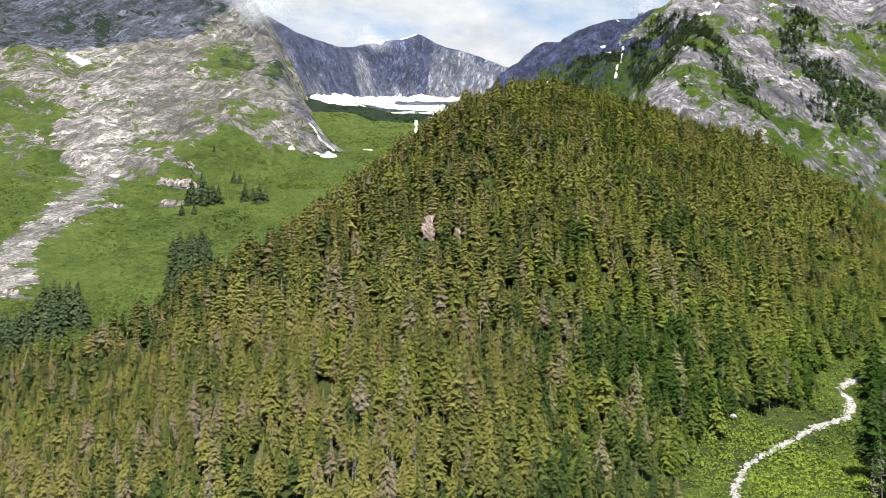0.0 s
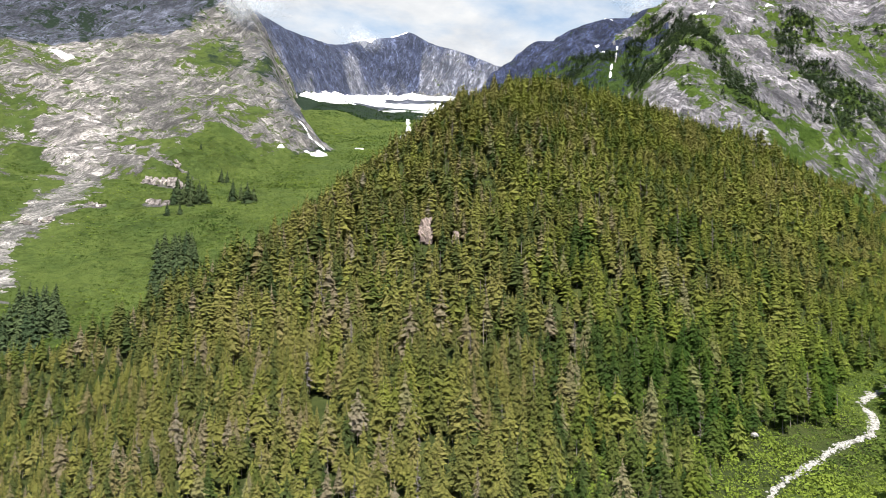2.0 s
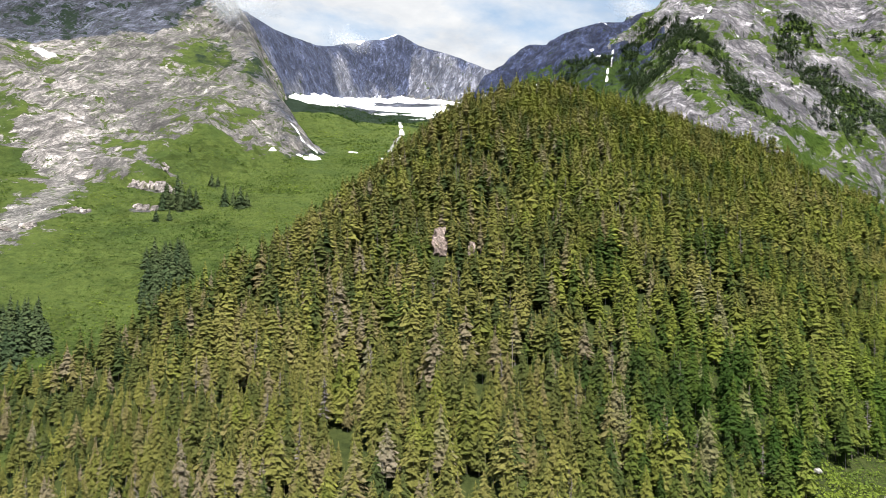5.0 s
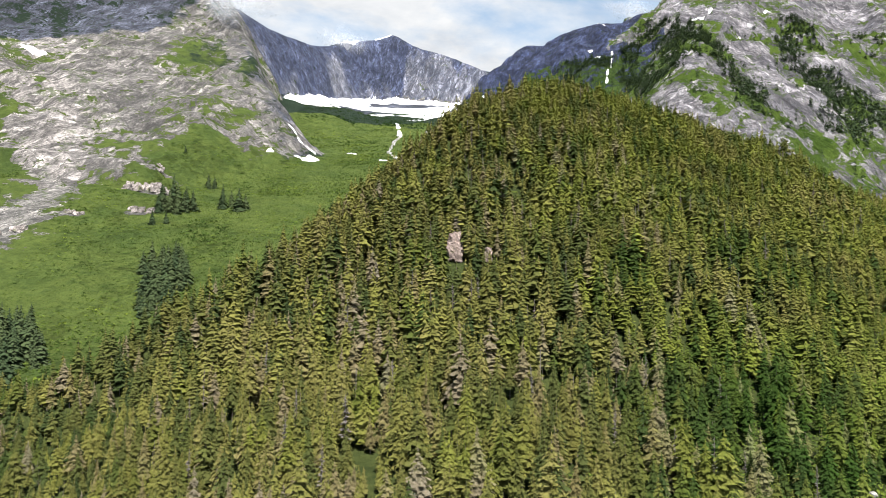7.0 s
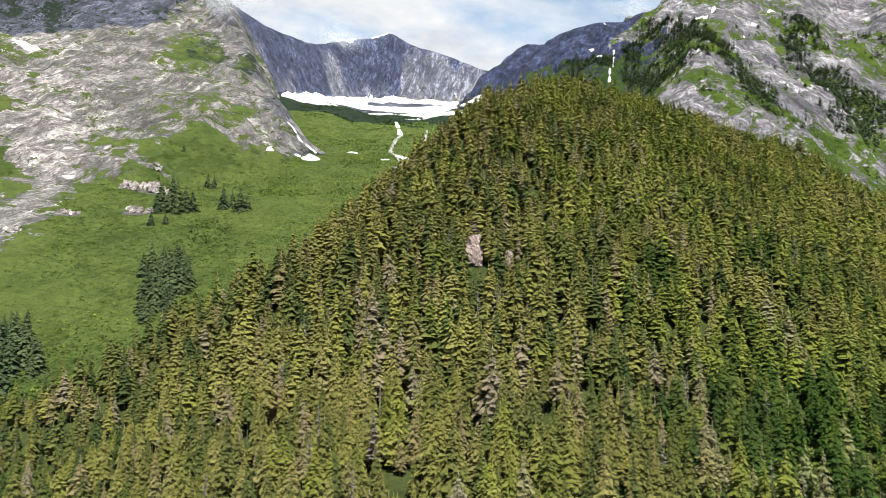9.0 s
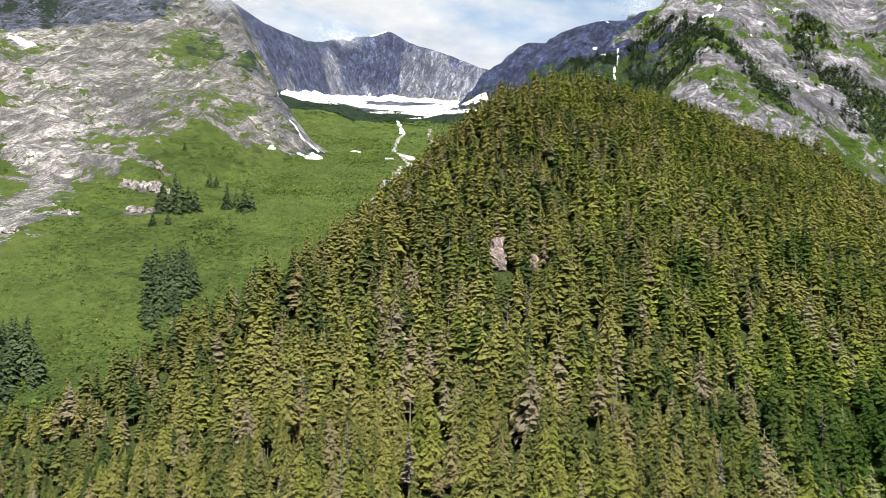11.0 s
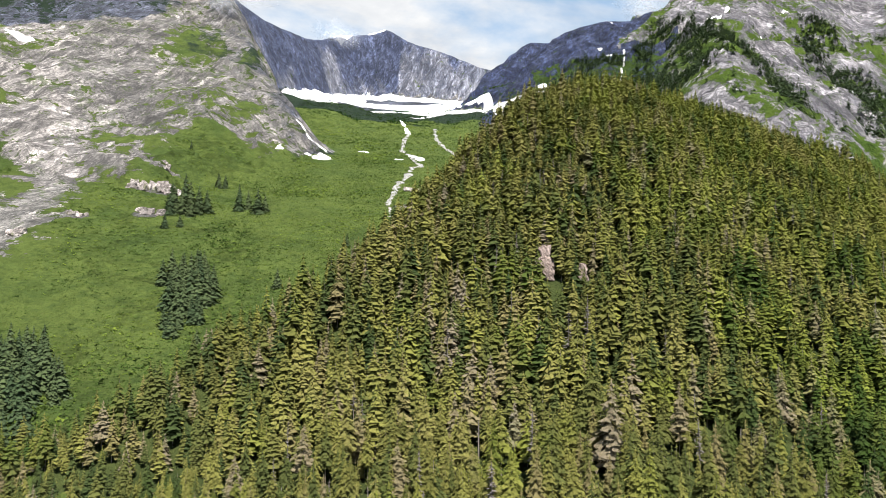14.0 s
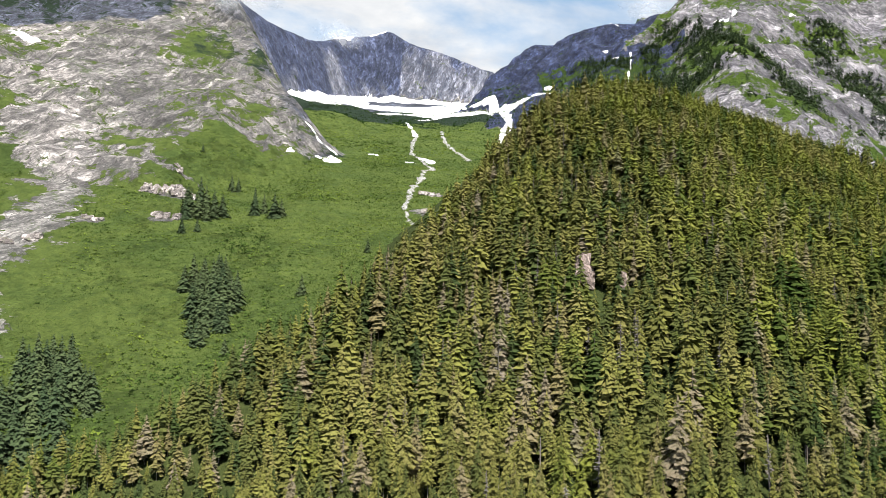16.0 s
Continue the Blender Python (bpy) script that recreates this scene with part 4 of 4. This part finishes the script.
def strip(name, line, width, mat, thick, label, category, ragged=0.5, step=2.0):
    xs, ys = [a for a, b in line], [b for a, b in line]

    def mask(x, y):
        _, d, _ = along([(a, b, 0) for a, b in line], x, y)
        w = width * (1 + ragged * 2.4 * fbm(x, y, 2.2 * width, 5, 0.6))
        return (w / 2 - d) / width

    return sheet(name, mask, min(xs) - width, max(xs) + width, min(ys) - width, max(ys) + width, step, mat, thick, label, category)


def snow_field():
    def mask(x, y):
        shore = np.interp(x, [-330, -260, -170, -60, 50, 230], [1690, 1720, 1800, 1750, 1740, 1740])
        rise = np.clip((y - shore - 90 * fbm(x, y, 120, 4)) / 430, -0.4, 1)
        gaps = fbm(x * 0.22, y, 38, 5) * 1.7 + 0.4 * fbm(x, y, 160, 3)
        wall = np.maximum(ridge_height(CIRQUE, x, y, 2.2, 2.0, 26, 130), ridge_height(DARK_RIDGE, x, y, 0.85, 0.9, 22, 120))
        clear = np.clip((valley_height(x, y) - wall - 3) / 40, -1, 1)
        apron = 0.9 - (valley_height(x, y) - wall) / 170
        return np.minimum(np.maximum(0.55 * rise + 1.7 * gaps - 0.14, apron + 0.5 * gaps + 0.5 * fbm(x, y, 90, 3)), clear)

    sheet("snow_field", mask, -400, 300, 1660, 2440, 3.5, MAT_SNOW, 1.6, "white old snowfield with dark rock showing through", "snow")


snow_field()
PATCH = "white patch of old snow on the mountainside"
for line, width in (
    ([(-203, 1124), (-186, 1120), (-180, 1128)], 16),
    ([(-224, 1190), (-200, 1166), (-178, 1146)], 3.6),
    ([(-235, 1096), (-234, 1104)], 10),
    ([(-674, 1265), (-652, 1250), (-630, 1243)], 9),
    ([(233, 1612), (245, 1612)], 9),
    ([(402, 1568), (397, 1550), (386, 1520)], 2.4),
    ([(372, 1496), (362, 1468), (356, 1450)], 3.4),
    ([(422, 1756), (440, 1750)], 5),
    ([(373, 1650), (378, 1644)], 6),
    ([(366, 1568), (376, 1566)], 6),
    ([(535, 1462), (546, 1432), (560, 1440), (577, 1462)], 7),
    ([(646, 1413), (668, 1425), (690, 1440)], 6),
    ([(568, 1324), (574, 1326)], 6),
    ([(398, 1124), (406, 1124)], 4),
    ([(-60, 1600), (-58, 1500), (-52, 1410)], 6),
    ([(-78, 1140), (-64, 1140)], 11),
    ([(-57, 1172), (-44, 1155)], 8),
    ([(235, 2318), (255, 2300)], 24),
    ([(-131, 1190), (-120, 1182)], 5),
):
    strip("snow_patch", line, width, MAT_SNOW, 1.1, PATCH, "snow", 0.8, step=max(1.2, width / 9))
for line, width in (([(60, 1770), (132, 1701), (140, 1620), (142, 1547), (128, 1490), (113, 1432), (95, 1340), (83, 1268)], 19), ([(222, 1566), (195, 1578), (157, 1600), (138, 1630)], 17)):
    strip("snow_patch", line, width, MAT_SNOW, 1.4, "white tongue of old snow below the dark ridge", "snow", 0.3, step=2.0)
for line in ([(-262, 2372), (-240, 2420), (-205, 2452)], [(-150, 2488), (-118, 2512), (-95, 2528)]):
    strip("snow_patch", line, 7, MAT_SNOW, 4.0, "white rim of old snow on the headwall crest", "snow", 0.8, step=2.0)
strip("stream_bed", [(-52, 1410), (-61, 1321), (-69, 1222), (-57, 1172)], 6, MAT_STREAM, 0.7, "pale stony stream bed on the green valley slope", "stream bed")
strip("stream_bed", [(-57, 1172), (-46, 1095), (-59, 1074), (-68, 1016), (-83, 946), (-87, 909), (-92, 883), (-88, 852), (-80, 830), (-74, 790)], 6, MAT_STREAM, 0.8, "pale stony stream bed winding down green brush", "stream bed", 0.8)
strip("stream_bed", [(3, 1490), (-8, 1344), (-2, 1262), (15, 1183)], 6, MAT_STREAM, 0.8, "pale stony stream bed on the green valley slope", "stream bed", 0.8)
strip("creek_bed", [(a, b) for a, b, c in CREEK[:7]], 2.2, MAT_GRAVEL, 0.5, "pale boulder creek bed between alders", "creek bed", 0.8, 1.0)
strip("creek_bed", [(a, b) for a, b, c in CREEK[6:12]], 3.6, MAT_GRAVEL, 0.5, "pale boulder creek bed between alders", "creek bed", 1.2, 1.0)


def boulder(r, seed):
    b = bmesh.new()
    bmesh.ops.create_icosphere(b, subdivisions=1, radius=1.0)
    g = np.random.RandomState(seed)
    for v in b.verts:
        v.co *= g.uniform(0.7, 1.15)
        v.co.z *= 0.7
    vs = np.array([v.co[:] for v in b.verts])
    fs = np.array([[v.index for v in f.verts] for f in b.faces])
    b.free()
    return vs, fs


def creek_stones():
    line = np.array(CREEK[1:12], float)[:, :2]
    pts = []
    for a, b in zip(line[:-1], line[1:]):
        n = int(np.hypot(*(b - a)) * 2.2)
        t = rng.rand(n, 1)
        pts.append(a + (b - a) * t + rng.normal(size=(n, 2)) * 0.9)
    p = np.concatenate(pts)
    stuff("creek_boulders", [boulder(1, k) for k in range(5)], rng, p, rng.uniform(0.25, 1.1, len(p)), rng.rand(len(p)), MAT_GRAVEL, "pale rounded boulders along the creek", "boulders", sink=-0.1)


creek_stones()
for x, y, r in ((185, 376, 1.9), (139, 345, 2.1), (150, 360, 1.0)):
    v, f = boulder(r, int(x))
    o = tagged(new("boulder", fill_mesh("boulder", v * r, f, MAT_GRAVEL, smooth=True)), "large pale boulder among alder bushes", "boulder", "boulders in the thicket")
    o.location = (x, y, float(ground(x, y)) + 1.6)

# ---- mist on the summits ----
def build_mist(n):
    pos = n.add("ShaderNodeTexCoord").outputs["Generated"]
    r = n.add("ShaderNodeVectorMath", {0: n.add("ShaderNodeVectorMath", {0: pos, 1: (0.5, 0.5, 0.5)}, operation="SUBTRACT").outputs[0], 1: (2.0, 0.0, 2.0)}, operation="MULTIPLY").outputs[0]
    far = n.add("ShaderNodeVectorMath", {0: r}, operation="LENGTH").outputs["Value"]
    world = n.add("ShaderNodeNewGeometry").outputs["Position"]
    f = n.noise(world, 0.012, 7.0, 0.62, 0.8)
    a = n.maths("ADD", n.maths("SUBTRACT", 0.55, far), n.maths("MULTIPLY", n.maths("SUBTRACT", f, 0.5), 2.2))
    a = n.ramp(a, [(0.0, (0.0,)), (0.9, (0.5,))])
    white = n.add("ShaderNodeMixShader", {0: 0.5, 1: n.add("ShaderNodeBsdfDiffuse", {"Color": (0.72, 0.74, 0.78, 1)}).outputs[0], 2: n.add("ShaderNodeBsdfTranslucent", {"Color": (0.72, 0.74, 0.78, 1)}).outputs[0]}).outputs[0]
    return n.add("ShaderNodeMixShader", {0: a, 1: n.add("ShaderNodeBsdfTransparent").outputs[0], 2: white}).outputs[0]


MAT_MIST = material("thin_mist", build_mist)


def mist(x, y, z, wide, high, deep, layers, label):
    cloud = tagged(new("cloud"), label, "cloud", "mist on the summits")
    cloud.location = (x, y, z)
    for k in range(layers):
        u, v = np.meshgrid(np.linspace(-1, 1, 15), np.linspace(-1, 1, 9))
        g = np.random.RandomState(k + int(abs(x)))
        s = g.uniform(0.75, 1.1)
        w = 0.35 * deep * value_noise(u * 1.7 + k * 5 + x, v * 1.3 + 3 * k) + deep * 0.25 * (u * u + v * v)
        pts = np.stack([u * wide / 2 * s + g.uniform(-0.1, 0.1) * wide, (k / max(1, layers - 1) - 0.5) * deep + w, v * high / 2 * s + g.uniform(-0.1, 0.1) * high], -1).reshape(-1, 3)
        ids = np.arange(u.size).reshape(u.shape)
        quads = np.stack([ids[:-1, :-1], ids[:-1, 1:], ids[1:, 1:], ids[1:, :-1]], -1).reshape(-1, 4)
        new("layer", fill_mesh("layer", pts, quads, MAT_MIST, smooth=True)).parent = cloud


mist(-392, 1480, 725, 240, 170, 50, 4, "thin white mist hanging on the granite summit")
mist(-255, 2330, 935, 260, 150, 60, 3, "thin wisp of mist on the headwall crest")
mist(500, 1700, 800, 200, 80, 50, 3, "thin wisp of mist on the dark ridge")


def slab(g, size, rough, at, turn, thing, mat):
    """One split block of rock, grown uneven, as a part of its outcrop."""
    b = bmesh.new()
    bmesh.ops.create_cube(b, size=1.0, matrix=Matrix.LocRotScale(at, turn, size))
    bmesh.ops.subdivide_edges(b, edges=b.edges[:], cuts=4, use_grid_fill=True)
    off = Vector(g.uniform(0, 90, 3))
    for v in b.verts:
        p = v.co * 0.32 + off
        v.co += Vector((noise.noise(p), noise.noise(p + Vector((9, 2, 4))), noise.noise(p + Vector((3, 7, 1))))) * rough
    me = bpy.data.meshes.new("slab")
    b.to_mesh(me)
    b.free()
    me.materials.append(mat)
    new("slab", me).parent = thing


def outcrop(x, y, wide, label):
    """A bedded knob of bare rock that stands out of the brush: slabs that lean back on the slope."""
    g = np.random.RandomState(int(x) + 4000)
    thing = tagged(new("rock_outcrop"), label, "rock outcrop", "outcrops in the brush")
    thing.location = (x, y, float(ground(x, y)))
    for k in range(6):
        at = Vector((g.uniform(-0.5, 0.5) * wide, g.uniform(-0.3, 0.35) * wide, 0.0))
        at.z = float(ground(x + at.x, y + at.y)) - thing.location.z + 0.05 * wide
        slab(g, Vector((g.uniform(0.4, 0.75) * wide, g.uniform(0.2, 0.3) * wide, g.uniform(0.35, 0.55) * wide)), 0.13 * wide, at, Euler((g.uniform(-0.85, -0.5), g.uniform(-0.25, 0.25), g.uniform(-0.5, 0.5))), thing, MAT_OUTCROP)


def bluff(x, y, wide, high, label):
    """A bare rock face that breaks out of the forested slope: upright slabs, stepped and split."""
    g = np.random.RandomState(int(abs(x)) + 77)
    thing = tagged(new("rock_scar"), label, "rock scar", "rock scars of the knoll")
    thing.location = (x, y, float(ground(x, y)) - 1.0)
    for k in range(9):
        up = (k % 3) * 0.3 * high
        at = Vector((g.uniform(-0.3, 0.3) * wide * (1.25 - up / high), 0.42 * up + g.uniform(-0.6, 0.6), up + 0.14 * high))
        slab(g, Vector((g.uniform(0.4, 0.6) * wide, 0.5 * wide, g.uniform(0.34, 0.5) * high)), 1.3, at, Euler((g.uniform(-0.5, -0.25), g.uniform(-0.15, 0.15), g.uniform(-0.3, 0.3))), thing, MAT_SCAR)


for x, y, wide in ((-347, 893, 17), (-332, 898, 19), (-318, 895, 15), (-320, 819, 12), (-307, 817, 13), (-327, 905, 11), (-371, 790, 8), (-362, 789, 7), (-66, 942, 10), (-55, 938, 9), (-68, 872, 11), (-330, 935, 8), (-338, 950, 7), (-350, 577, 8), (-392, 742, 12), (-405, 728, 10)):
    outcrop(x, y, wide, "pinkish grey rock outcrop in green brush")
bluff(-10.5, 514, 11.5, 18.0, "pinkish bare rock scar showing between conifers")
bluff(10, 513, 6.0, 10.0, "small pinkish bare rock scar between conifers")
